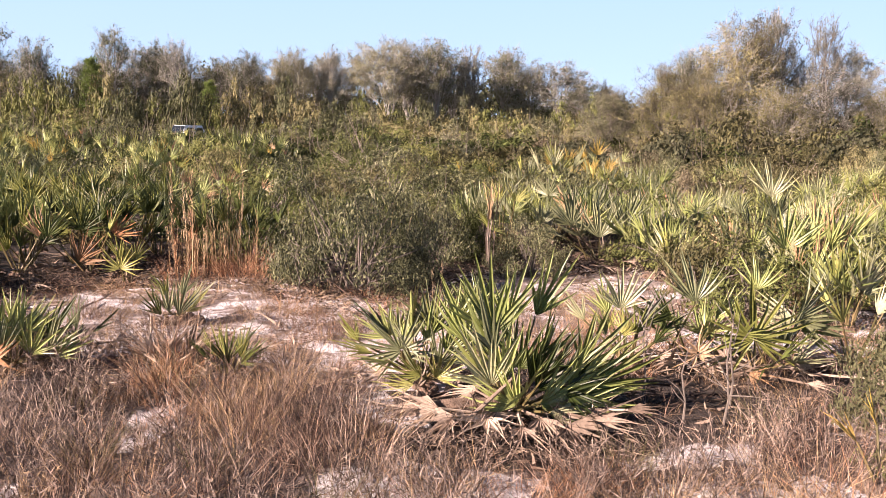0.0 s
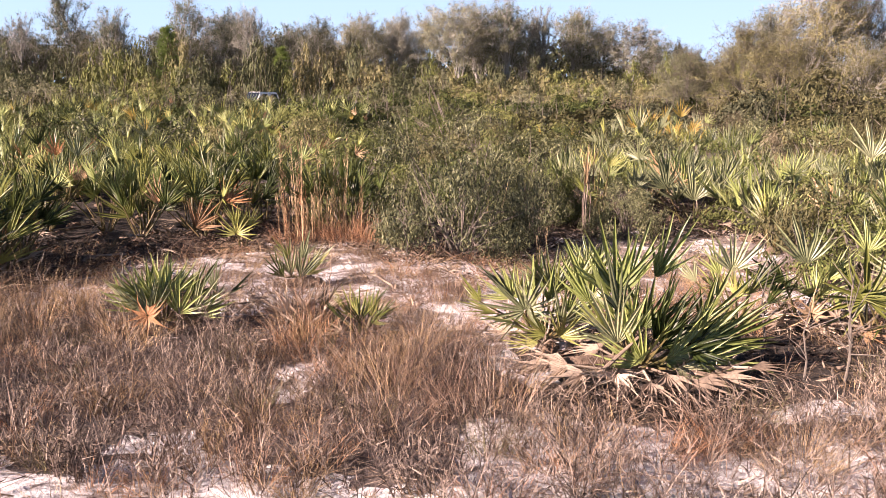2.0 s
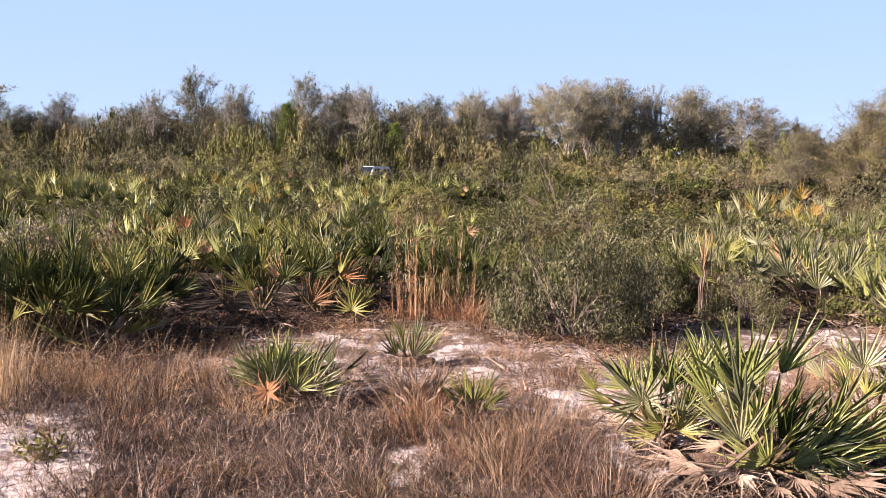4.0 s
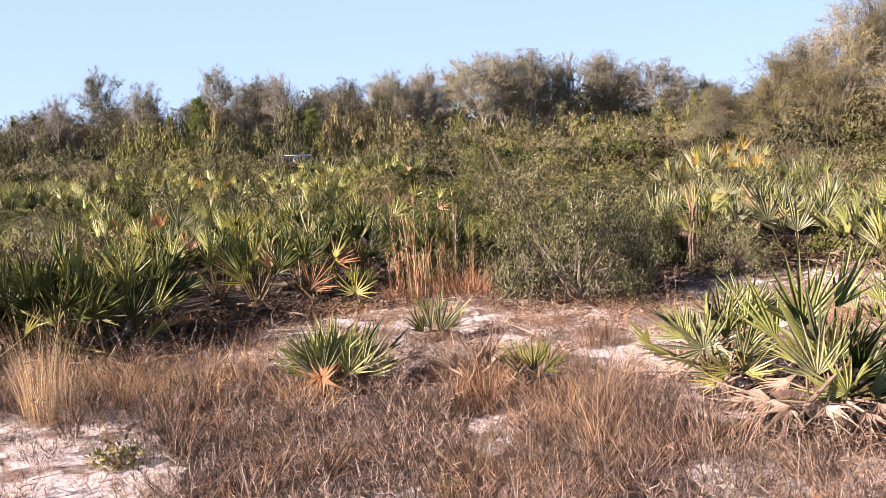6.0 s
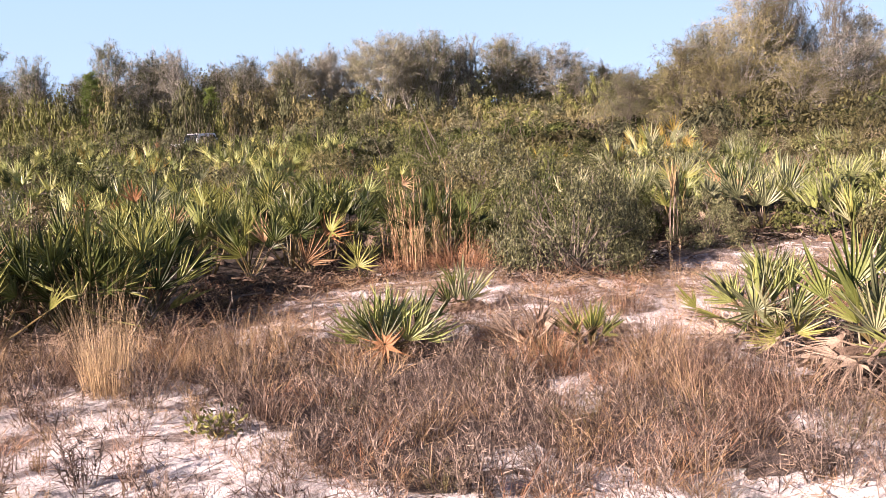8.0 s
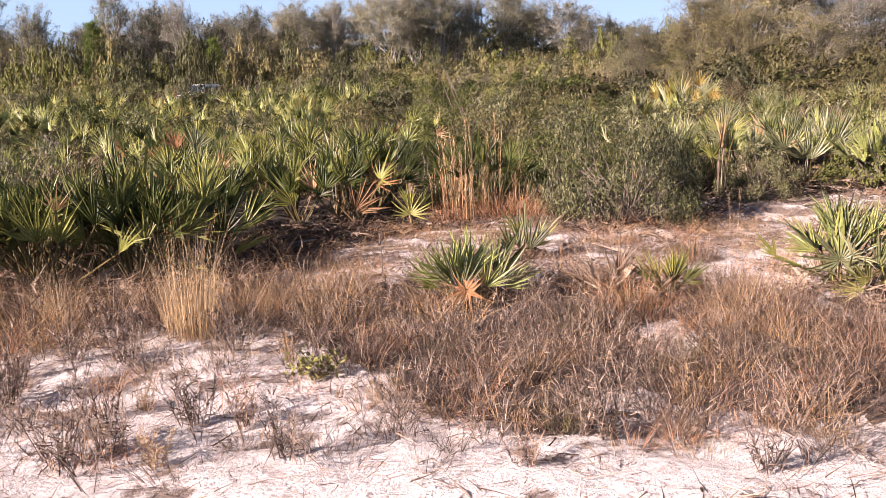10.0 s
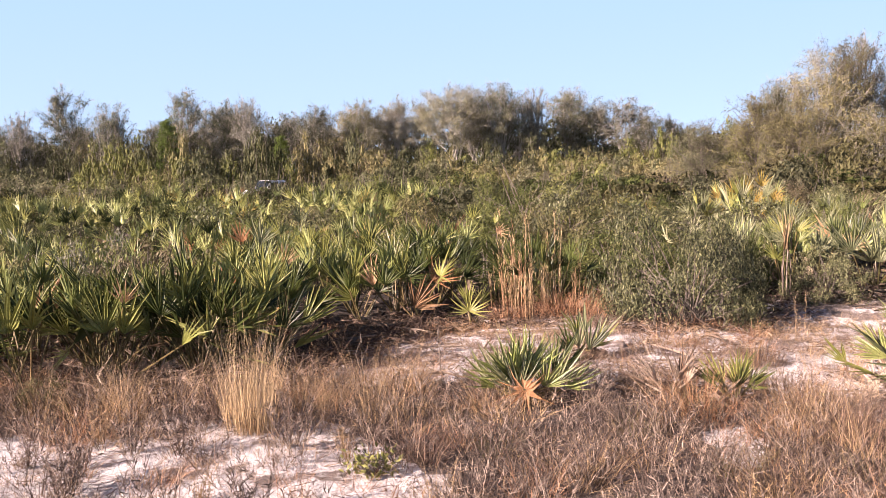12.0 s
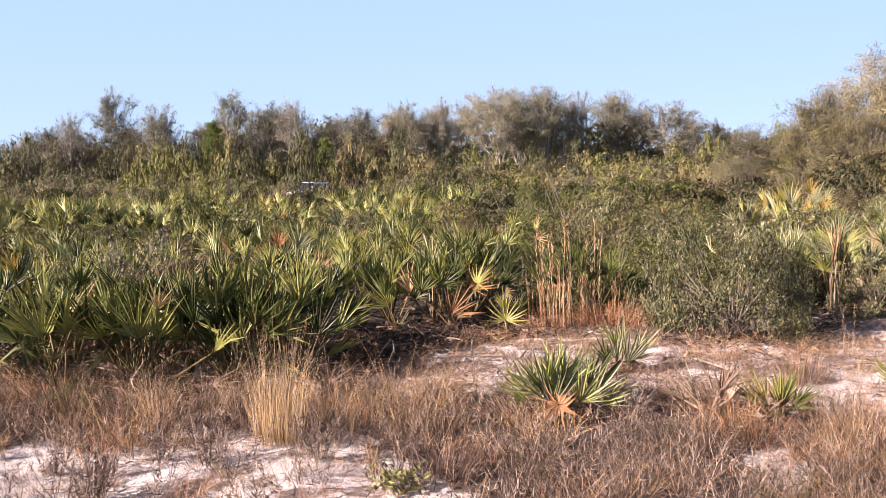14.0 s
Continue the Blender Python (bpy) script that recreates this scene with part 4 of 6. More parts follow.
def lump(heap, x, y, kind, pick, scale, mat, turn):
    """A bush of the distance, joined into one leafy belt."""
    _, _, stems, foliage = BUSHES[kind][pick % len(BUSHES[kind])]
    if kind == "mid":
        foliage = FARLEAF[pick % len(FARLEAF)]
    m = Matrix.LocRotScale((x, y, 0), Euler((0, 0, turn)), scale)
    heap.put(foliage, m, LEAVES.index(mat))
    rng = np.random.default_rng(int(abs(x) * 100 + y * 7))
    n = 3
    at = np.stack([x + rng.normal(0, 0.6, n) * scale[0], y + rng.normal(0, 0.6, n), np.full(n, 0.5)], 1)
    way = unit(rng.normal(0, 0.22, (n, 3)) * [1, 1, 0] + [0, 0, 1])
    tall = scale[2] * (2.6 if kind == "tall" else 1.3)
    strips(heap, at, way, rng.normal(0, 0.12, (n, 3)), np.tile([[1.0, 0, 0]], (n, 1)), tall * rng.uniform(0.6, 1.05, n), 0.012 + 0.0004 * y, 2, LEAVES.index("twig"))


def fill_scrub():
    rng = np.random.default_rng(77)
    # nearest belt
    count = {"palm": 0}
    for x, y in scatter(rng, 2600, view_x, 7.0, 15, lambda x, y: 0.50 if x < 0.7 else 0.88 if x < 4.2 else 0.62):
        if on_sand(x, y):
            continue
        left = x < 0.7
        dice = rng.random() * (0.8 if left and y < 12 else 1.0)
        h = canopy(x, y)
        if left and dice < (0.9 if y < 9.4 else 0.72) or (x > 4.2 and dice < 0.74):
            mats = ("palm_green", "palm_bright", "palm_green", "palm_bright", "palm_yellow" if dice < 0.4 else "palm_green", "palm_gold" if dice < 0.06 else "palm_tan" if dice < 0.20 else "palm_orange" if dice < 0.26 else "palm_green") if left else ("palm_silver", "palm_silver", "palm_bright", "palm_green", "palm_silver", "palm_yellow" if dice < 0.12 else "palm_tan" if dice < 0.2 else "palm_bright")
            tall = h * rng.uniform(0.55, 0.85)
            palmetto(x, y, "saw palmetto among low scrub" if left else "sunlit pale saw palmetto among scrub", (), n=int(rng.integers(8, 13)) + (2 if left else 9), reach=tall * (0.9 if left else 0.58), size=rng.uniform(0.30, 0.42) * (1 if left else 1.1), mats=mats,
                     seed=int(1000 + x * 97 + y * 31), dead=(2 if y < 9 else 1) if rng.random() < 0.6 else 0, spin_by=0.9, shapes=("mid", "slim", "far") if y < 9.5 else ("far",) if left else ("slim", "mid", "slim"), stalk=y < 10, lean=((8, 64) if y < 10 else (6, 52)) if left else (4, 40))
            count["palm"] += 1
        else:
            if left and y < 9.4:
                continue
            s = h / 0.95 * rng.uniform(0.45, 1.12)
            mat = rng.choice(["green_leaf", "oak_leaf", "olive_leaf"], p=[0.58, 0.30, 0.12] if x > 0 else [0.4, 0.34, 0.26])
            bush(x, y, "low", int(rng.integers(4)), (rng.uniform(0.6, 1.05), rng.uniform(0.6, 1.0), s), mat, rng.uniform(0, 6.28))
    for x, y in scatter(rng, 1100, view_x, 15, 27, lambda x, y: 1.05 if x < -0.5 else 1.0 if x > 5.5 and y < 19 else 1.6):
        dice, h = rng.random(), canopy(x, y)
        sunny = x > 5.5 and y < 19
        if (x < -0.5 and dice < (0.85 if y < 21 else 0.5)) or dice < 0.05 or (sunny and dice < 0.85):
            palmetto(x, y, "yellow-green saw palmetto in the far scrub", (), n=int(rng.integers(12, 17)), reach=h * (0.9 if x < -0.5 else 0.66), size=rng.uniform(0.32, 0.44) * (1 if x < -0.5 else 1.1),
                     mats=("palm_silver", "palm_silver", "palm_bright", "palm_green", "palm_bright") if x > -0.5 else ("palm_bright", "palm_yellow", "palm_bright", "palm_green", "palm_green", "palm_yellow", "palm_gold" if dice < 0.2 else "palm_bright", "palm_tan" if dice < 0.12 else "palm_green"), seed=int(3000 + x * 97 + y * 31), shapes=("far",), stalk=False, lean=(3, 28) if x < -0.5 else (4, 38), spin_by=0.9)
            count["palm"] += 1
        else:
            s = h / 1.2 * rng.uniform(0.55, 1.2)
            mat = rng.choice(["green_leaf", "oak_leaf", "olive_leaf", "brown_leaf"], p=[0.60, 0.24, 0.14, 0.02] if x < 6 else [0.36, 0.25, 0.31, 0.08])
            bush(x, y, "thin" if rng.random() < 0.04 else "mid", int(rng.integers(4)), (rng.uniform(0.75, 1.3), rng.uniform(0.75, 1.25), s), mat, rng.uniform(0, 6.28))
    for x, y in scatter(rng, 700, view_x, 27, 56, lambda x, y: 1.9 + 0.02 * (y - 27)):
        h = canopy(x, y)
        mat = rng.choice(["olive_leaf", "brown_leaf", "green_leaf", "wood_leaf"], p=[0.22, 0.04, 0.48, 0.26] if x < 0.1 * y else [0.40, 0.10, 0.24, 0.26])
        tall = h > 1.75
        k = "tall" if tall else "mid"
        w = rng.uniform(0.75, 1.1) if tall else rng.uniform(1.3, 1.8)
        lump(FAR, x, y, k, int(rng.integers(4)), (w, w, h / (2.4 if tall else 1.2) * rng.uniform(0.65, 1.12)), mat, rng.uniform(0, 6.28))
    for x, y in scatter(rng, 800, view_x, 56, 97, lambda x, y: 3.4):
        h = canopy(x, y)
        mat = rng.choice(["dark_leaf", "olive_leaf", "wood_leaf", "green_leaf"], p=[0.5, 0.06, 0.18, 0.26] if x < 0 else [0.15, 0.4, 0.3, 0.15])
        w = rng.uniform(0.9, 1.4)
        lump(THICKET, x, y, "tall", int(rng.integers(4)), (w, w, h / 2.6 * rng.uniform(0.6, 1.15)), mat, rng.uniform(0, 6.28))


    for n in range(118):
        x, y = -98 + 1.12 * n + rng.normal(0, 0.7), rng.uniform(91, 99)
        mat = rng.choice(["dark_leaf", "olive_leaf", "wood_leaf", "green_leaf", "gray_leaf"], p=[0.36, 0.26, 0.06, 0.32, 0.0])
        w = rng.uniform(0.75, 1.2)
        high = (3.8 + 3.2 * rng.random() ** 1.4) * np.interp(x, [-14, -4, 18, 24], [1.14, 0.86, 0.82, 0.95])
        lump(THICKET, x, y, "tall", int(rng.integers(4)), (w, w, high / 2.6), mat, rng.uniform(0, 6.28))


fill_scrub()
for n, (x, y, s) in enumerate([(-12.3, 61, 0.42), (-13.4, 62.5, 0.40), (-14.6, 63, 0.44), (-11.2, 61.5, 0.45), (-15.8, 64, 0.45), (-6.3, 30, 0.68), (-5.8, 31, 0.66), (-5.4, 29.5, 0.62)]):
    lump(FAR, x, y, "tall", n, (0.5, 0.5, s), "wood_leaf" if n % 2 else "olive_leaf", n * 1.3)
tagged(new("far_scrub", FAR.mesh("far_scrub", *LEAVES)), "olive and brown waist-high scrub in the distance", "scrub", kind="stuff")
tagged(new("thicket", THICKET.mesh("thicket", *LEAVES)), "dark green thicket along the wood's foot", "thicket", kind="stuff")


# ---- trees ----
def tree_meshes(seed, height, crown, fork, limbs, twigs, count, leaf, low=0.45, trunk=0.17, flat=0.72, fuzz=0.055):
    """Trunk, branches and crown of a broad-leaved tree on z = 0: limbs fan out into a domed, lobed crown."""
    rng = np.random.default_rng(seed)
    ht, hb, hl = Heap(), Heap(), Heap()
    top = height * fork
    lean = rng.normal(0, 0.07, 2)
    pts = np.array([[lean[0] * q * top + rng.normal(0, 0.07) * (q > 0), lean[1] * q * top + rng.normal(0, 0.07) * (q > 0), q * top] for q in np.linspace(0, 1, 6)])
    pts[0, 2] = -0.1
    tube(ht, pts, trunk * np.array([1.5, 1.05, 0.95, 0.9, 0.85, 0.8]), 7)
    tips, ways = [], []
    for k in range(limbs):
        az = 2.399 * k + rng.normal(0, 0.3)
        rise = (k + 0.5) / limbs
        out = math.sqrt(max(0.02, 1 - rise**2)) * rng.uniform(0.5, 1.1) * (0.75 + 0.25 * rise) * 0.44 * crown
        up = height * (low + (0.94 - low) * (flat * rise**0.6 + (1 - flat) * rise) * rng.uniform(0.86, 1.03))
        mid = np.array([math.cos(az) * out, math.sin(az) * out, up])
        start = pts[int(rng.integers(2, 6))]
        if mid[2] < start[2] + 0.05 * height:
            start = pts[1]
        knee = start + (mid - start) * np.array([0.38, 0.38, 0.55]) + rng.normal(0, 0.12, 3)
        line = np.array([start, (start + knee) / 2 + rng.normal(0, 0.08, 3), knee, (knee + mid) / 2 + rng.normal(0, 0.12, 3), mid])
        tube(hb, line, trunk * 0.45 * np.array([1, 0.85, 0.65, 0.45, 0.25]), 5)
        for j in range(twigs):
            tip = mid + rng.normal(0, 1, 3) * np.array([0.11 * crown, 0.11 * crown, 0.055 * height])
            tip[2] = min(tip[2], height * (0.99 - 0.12 * (np.hypot(tip[0], tip[1]) / (0.5 * crown)) ** 2))
            a = line[2 + j % 2] + (line[3 + j % 2] - line[2 + j % 2]) * rng.random()
            b = (a + tip) / 2 + rng.normal(0, 0.1, 3)
            tube(hb, [a, b, tip], trunk * np.array([0.26, 0.19, 0.08]), 3)
            tips += [tip, b, (tip + b) / 2]
            ways += [unit(tip - a)] * 3
    tips, ways = np.array(tips), np.array(ways)
    n = len(tips)
    k = n * 4
    own = np.repeat(np.arange(n), 4)
    way = unit(ways[own] + rand_dirs(rng, k) * 0.8)
    strips(hb, tips[own], way, rand_dirs(rng, k) * 0.2, unit(np.cross(way, rand_dirs(rng, k))), 0.075 * height * rng.uniform(0.4, 1.2, k), 0.026, 1)
    own = rng.integers(n, size=count)
    at = tips[own] + rng.normal(0, 1, (count, 3)) * np.array([fuzz * crown, fuzz * crown, 0.45 * fuzz * height])
    at[:, 2] = np.clip(at[:, 2], 0.05, height * 1.01)
    L = leaf * rng.uniform(0.55, 1.35, count)
    hub = np.array([0, 0, height * low])
    slivers(hl, at, unit(unit(at - tips[own]) * 0.6 + unit(at - hub) * 0.6), L, L * 0.75, rng)
    return ht.mesh("trunk", "bark"), hb.mesh("branchwork", "bark"), hl.mesh("crown", "wood_leaf")


TREES = {
    "bare": [tree_meshes(301 + k, 10, 6, 0.46, 15, 8, 4600, 0.10, 0.55, 0.10, 0.5, 0.03) for k in range(3)],
    "open": [tree_meshes(311 + k, 10, 5.5, 0.46, 16, 8, 8600, 0.105, 0.48, 0.105, 0.5, 0.032) for k in range(4)],
    "full": [tree_meshes(321 + k, 10, 7, 0.38, 24, 8, 16000, 0.10, 0.44, 0.09, 0.8, 0.034) for k in range(4)],
    "dense": [tree_meshes(331 + k, 8, 7, 0.18, 30, 8, 28000, 0.075, 0.08, 0.08, 0.3, 0.036) for k in range(3)],
}


def tree(x, y, top, wide, kind, pick, mat, bark="bark", turn=0.0, label="", group="trees of the wood"):
    h0, w0 = (8, 7) if kind == "dense" else (10, {"bare": 6, "open": 5.5, "full": 7}[kind])
    ob = thing("tree", Matrix.LocRotScale((x, y, 0), Euler((0, 0, turn)), (wide / w0, wide / w0, top / h0)), label or f"{HUES[mat]} broad-leaved tree with {'pale' if bark == 'bark' else 'dark'} trunk", "tree", group)
    t, b, c = TREES[kind][pick % len(TREES[kind])]
    part("trunk", t, ob, mat=bark)
    part("branchwork", b, ob, mat=bark, kind="stuff")
    part("crown", c, ob, mat=mat)


def pine_meshes(seed, height):
    """A young pine: whorls of upswept branches, each tipped with tufts of long needles."""
    rng = np.random.default_rng(seed)
    ht, hl = Heap(), Heap()
    tube(ht, [(0, 0, -0.1), (0.05, 0, height * 0.5), (0, 0.03, height)], [0.11, 0.07, 0.015], 6)
    for z in np.linspace(0.12 * height, 0.97 * height, 24):
        r = 0.15 * height * (1 - z / height) ** 0.6 + 0.06
        for k in range(6):
            az, reach = rng.uniform(0, 6.28), r * rng.uniform(0.6, 1.15)
            tip = np.array([math.cos(az) * reach, math.sin(az) * reach, z + 0.45 * reach + rng.normal(0, 0.12)])
            tube(ht, [(0, 0, z), tip * [0.5, 0.5, 1] - [0, 0, 0.2 * reach], tip], [0.02, 0.014, 0.006], 3)
            n = 44
            at = np.array([0, 0, z]) + (tip - [0, 0, z]) * rng.uniform(0.35, 1.05, (n, 1)) + rng.normal(0, 0.10, (n, 3))
            way = unit(rand_dirs(rng, n) + (tip - [0, 0, z]) * 0.5 / r + [0, 0, 0.6])
            strips(hl, at, way, np.zeros((n, 3)), unit(np.cross(way, rand_dirs(rng, n))), rng.uniform(0.16, 0.34, n), 0.035, 1)
    return ht.mesh("trunk", "dark_bark"), hl.mesh("needles", "needle")


PINE = pine_meshes(341, 8)


def pine(x, y, top, wide):
    ob = thing("pine_tree", Matrix.LocRotScale((x, y, 0), None, (wide, wide, top / 8)), "young green pine before the wood", "tree", "young pines")
    part("trunk", PINE[0], ob)
    part("needles", PINE[1], ob)


# The wood across the back: place, height, width, kind.
for n, (x, top, wide, kind, mat) in enumerate([
    (-72, 11.8, 9.5, "open", "gray_leaf"), (-61.8, 9.6, 4.6, "open", "gray_leaf"), (-53.6, 8.8, 6, "open", "dark_leaf"),
    (-49.4, 10.0, 4.6, "bare", "gray_leaf"), (-45.0, 12.6, 5.6, "open", "dark_leaf"), (-38.8, 10.3, 6, "open", "oak_leaf"),
    (-31.0, 12.0, 5, "open", "dark_leaf"), (-27.2, 10.8, 5.4, "open", "dark_leaf"), (-24.0, 10.6, 5.4, "bare", "gray_leaf"),
    (-19.6, 9.0, 5, "open", "oak_leaf"), (-16.2, 9.4, 5.5, "full", "wood_leaf"), (-11.6, 9.9, 6, "full", "wood_leaf"),
    (-7.8, 10.4, 5, "open", "gray_leaf"), (-1.6, 11.2, 8.4, "full", "wood_leaf"), (3.4, 11.4, 8.0, "full", "wood_leaf"),
]):
    tree(x, 100 + (n * 7) % 5 - 2, top * 1.04, wide, kind, n, mat, turn=n * 1.3)
for n, (x, top, wide, kind, mat) in enumerate([
    (7.4, 10.9, 3.4, "open", "gray_leaf"), (11.9, 11.2, 7.6, "full", "wood_leaf"), (17.8, 10.0, 6.4, "open", "gray_leaf"),
    (22.6, 7.6, 3, "open", "dark_leaf"), (25.4, 6.8, 3, "open", "dark_leaf"), (-35.2, 9.2, 5, "bare", "gray_leaf"),
    (-57.5, 8.2, 5, "open", "wood_leaf"), (-66.4, 7.4, 6, "full", "dark_leaf"), (-21.8, 9.0, 5, "full", "olive_leaf"),
    (-42.0, 8.6, 5, "full", "olive_leaf"), (0.9, 10.8, 7, "full", "olive_leaf"), (14.6, 9.4, 6, "full", "wood_leaf"),
    (-5.2, 10.2, 6, "full", "wood_leaf"), (-79.0, 8.0, 8, "full", "dark_leaf"), (30.0, 6.2, 7, "full", "dark_leaf"),
    (-13.9, 9.6, 6, "full", "olive_leaf"), (-29.3, 10.2, 6, "full", "gray_leaf"), (-33.0, 8.6, 6, "full", "olive_leaf"),
    (-47.2, 9.0, 6, "full", "olive_leaf"), (-51.8, 8.6, 6, "full", "wood_leaf"), (-9.6, 9.6, 6, "full", "olive_leaf"),
    (-25.6, 9.8, 6, "full", "gray_leaf"), (-18.0, 8.8, 6, "full", "wood_leaf"), (5.6, 10.2, 5, "full", "wood_leaf"),
    (20.2, 7.6, 6, "full", "wood_leaf"), (-37.2, 9.0, 6, "full", "wood_leaf"), (-56.0, 8.0, 7, "full", "dark_leaf"),
    (-62.8, 7.6, 7, "full", "wood_leaf"), (-69.0, 8.2, 7, "full", "wood_leaf"), (24.0, 6.2, 6, "full", "wood_leaf"), (-85.0, 7.6, 8, "full", "dark_leaf"),
]):
    tree(x, 103 + (n * 5) % 7, top * 1.04, wide * 1.2, kind, n + 1, mat, "dark_bark" if n in (0, 3, 4) else "bark", turn=n * 2.1)
pine(-31.8, 96, 8.4, 1.7)
pine(-20.0, 97, 6.4, 1.4)
# The taller thicket nearer by.
for n, (x, y, top, wide, kind, mat) in enumerate([
    (19.4, 51, 7.9, 7.0, "dense", "olive_leaf"), (21.6, 52, 8.9, 5.0, "dense", "olive_leaf"), (22.6, 53, 9.3, 3.4, "open", "gray_leaf"),
    (25.4, 52, 8.9, 2.6, "bare", "gray_leaf"), (27.2, 53, 7.2, 4.0, "open", "gray_leaf"), (16.0, 50, 5.6, 5.5, "dense", "olive_leaf"),
    (24.4, 49, 5.6, 6.0, "dense", "gray_leaf"), (29.5, 52, 5.0, 7.0, "dense", "wood_leaf"), (34.0, 54, 5.2, 7.0, "dense", "wood_leaf"),
    (17.6, 48, 5.2, 5.0, "dense", "olive_leaf"), (21.0, 47, 4.6, 6.0, "dense", "olive_leaf"), (13.4, 52, 4.4, 5.0, "dense", "wood_leaf"),
    (27.6, 49, 5.2, 5.5, "dense", "olive_leaf"), (24.2, 53, 7.0, 4.0, "dense", "gray_leaf"), (18.0, 53, 6.6, 4.0, "full", "wood_leaf"),
]):
    tree(x, y, top, wide, kind, n, mat, "bark" if n % 2 == 0 else "dark_bark", turn=n * 1.7, group="trees of the thicket")


def far_woods():
    """Leafy mass of the wood behind its first trees."""
    rng = np.random.default_rng(401)
    h = Heap()
    k = 110000
    x = rng.uniform(-125, 95, k)
    y = rng.uniform(106, 122, k)
    roof = 6.2 + 0.7 * np.sin(x * 0.21) + 0.6 * np.sin(x * 0.53 + 1) + 0.5 * np.sin(x * 1.3) + 1.2 * ((x > -50) & (x < 18)) - 0.8 * (x > 24)
    z = roof * rng.random(k) ** 0.8
    L = rng.uniform(0.20, 0.36, k)
    slivers(h, np.stack([x, y, z], 1), unit(rand_dirs(rng, k) + np.array([-0.2, -0.8, 0.5])), L, L * 0.9, rng)
    k = 20000
    x, y = rng.uniform(-135, 105, k), rng.uniform(122, 128, k)
    roof = 5.4 + 1.1 * np.sin(x * 0.19) + 0.7 * np.sin(x * 0.61 + 1) + 0.8 * (x < 8)
    L = rng.uniform(0.7, 1.2, k)
    slivers(h, np.stack([x, y, roof * rng.random(k)], 1), unit(rand_dirs(rng, k) + np.array([0, -1.0, 0.3])), L, L, rng)
    tagged(new("far_woods", h.mesh("far_woods", "dark_leaf")), "dull olive mass of distant woodland", "woodland", kind="stuff")


far_woods()


# ---- dry grass ----
def tuft_mesh(seed, blades, height, spread, width=0.0035, arch=0.35, mats=("straw",)):
    rng = np.random.default_rng(seed)
    h = Heap()
    az = rng.uniform(0, 2 * math.pi, blades)
    out = np.stack([np.cos(az), np.sin(az), np.zeros(blades)], 1)
    base = out * (spread * 0.75 * rng.random(blades)[:, None] ** 0.5)
    way = unit(out * (spread / height * rng.uniform(0.1, 1.0, blades))[:, None] + np.array([0, 0, 1.0]) + rng.normal(0, 0.06, (blades, 3)))
    L = height * (0.25 + 0.8 * rng.random(blades) ** 0.8)
    bend = out * (arch * rng.random(blades) ** 1.6)[:, None] - np.array([0, 0, 1]) * (arch * 0.4 * rng.random(blades))[:, None] + rng.normal(0, 0.05, (blades, 3))
    strips(h, base, way, bend, unit(np.cross(way, rand_dirs(rng, blades))), L, width, 3)
    return h.mesh("foliage", *mats)


def sedge_mesh(seed, height):
    """Broomsedge: a tight sheaf of upright stems, bristly in their upper half."""
    rng = np.random.default_rng(seed)
    h = Heap()
    n = 5
    az = rng.uniform(0, 6.283, n)
    out = np.stack([np.cos(az), np.sin(az), np.zeros(n)], 1)
    base, way = out * (0.18 * rng.random((n, 1)) ** 0.5), unit(out * rng.uniform(-0.05, 0.09, (n, 1)) + [0, 0, 1.0])
    L = height * rng.uniform(0.35, 1.0, n)
    strips(h, base, way, out * 0.05, unit(np.cross(way, rand_dirs(rng, n))), L, 0.007, 3, 0, 0.4)
    q = 16
    own = np.repeat(np.arange(n), q)
    at = base[own] + way[own] * (L[own] * rng.uniform(0.35, 1.0, n * q))[:, None]
    w2 = unit(way[own] + rand_dirs(rng, n * q) * 0.35)
    strips(h, at, w2, rand_dirs(rng, n * q) * 0.15, unit(np.cross(w2, rand_dirs(rng, n * q))), rng.uniform(0.05, 0.14, n * q), 0.006, 1)
    return h.mesh("foliage", "straw")


TUFTS = {
    "tall": [tuft_mesh(501 + k, 130, 0.66, 0.26, 0.003, 0.6) for k in range(3)],
    "plume": [tuft_mesh(541 + k, 120, 0.70, 0.13, 0.003, 0.28) for k in range(3)],
    "short": [tuft_mesh(511 + k, 120, 0.40, 0.24, 0.0038, 0.45) for k in range(4)],
    "reed": [sedge_mesh(521 + k, 1.08) for k in range(3)],
    "fluff": [tuft_mesh(531 + k, 260, 0.40, 0.30, 0.004, 0.5) for k in range(2)],
}


def grass(x, y, kind, pick, s, mat, label, group="grass tufts", h=1.0):
    ob = thing("grass_tuft", Matrix.LocRotScale((x, y, ground_z(x, y) - 0.015), Euler((0, 0, pick * 1.7)), (s, s, s * h)), label, "grass", group)
    part("foliage", TUFTS[kind][pick % len(TUFTS[kind])], ob, mat=mat, kind="stuff")


for n, (x, y, s, h) in enumerate([(-0.60, 5.28, 1.0, 1.25), (-0.54, 5.36, 0.8, 1.25), (-0.70, 5.4, 0.85, 1.15), (-1.45, 5.55, 0.85, 0.9), (-1.25, 5.75, 0.8, 0.9), (-1.75, 5.75, 0.8, 0.8), (-2.2, 5.9, 0.8, 0.8),
                                  (-0.95, 5.9, 0.8, 0.85), (-0.2, 6.0, 0.7, 0.8), (0.10, 5.55, 0.7, 0.85), (0.32, 5.75, 0.65, 0.8), (-2.7, 5.8, 0.8, 0.85), (-3.2, 6.0, 0.9, 0.8)]):
    grass(x, y, "plume" if n < 3 or n % 3 == 0 else "tall", n, s, "pale_straw" if n < 3 else "straw", "tall straw-coloured grass tuft on sand", h=h)
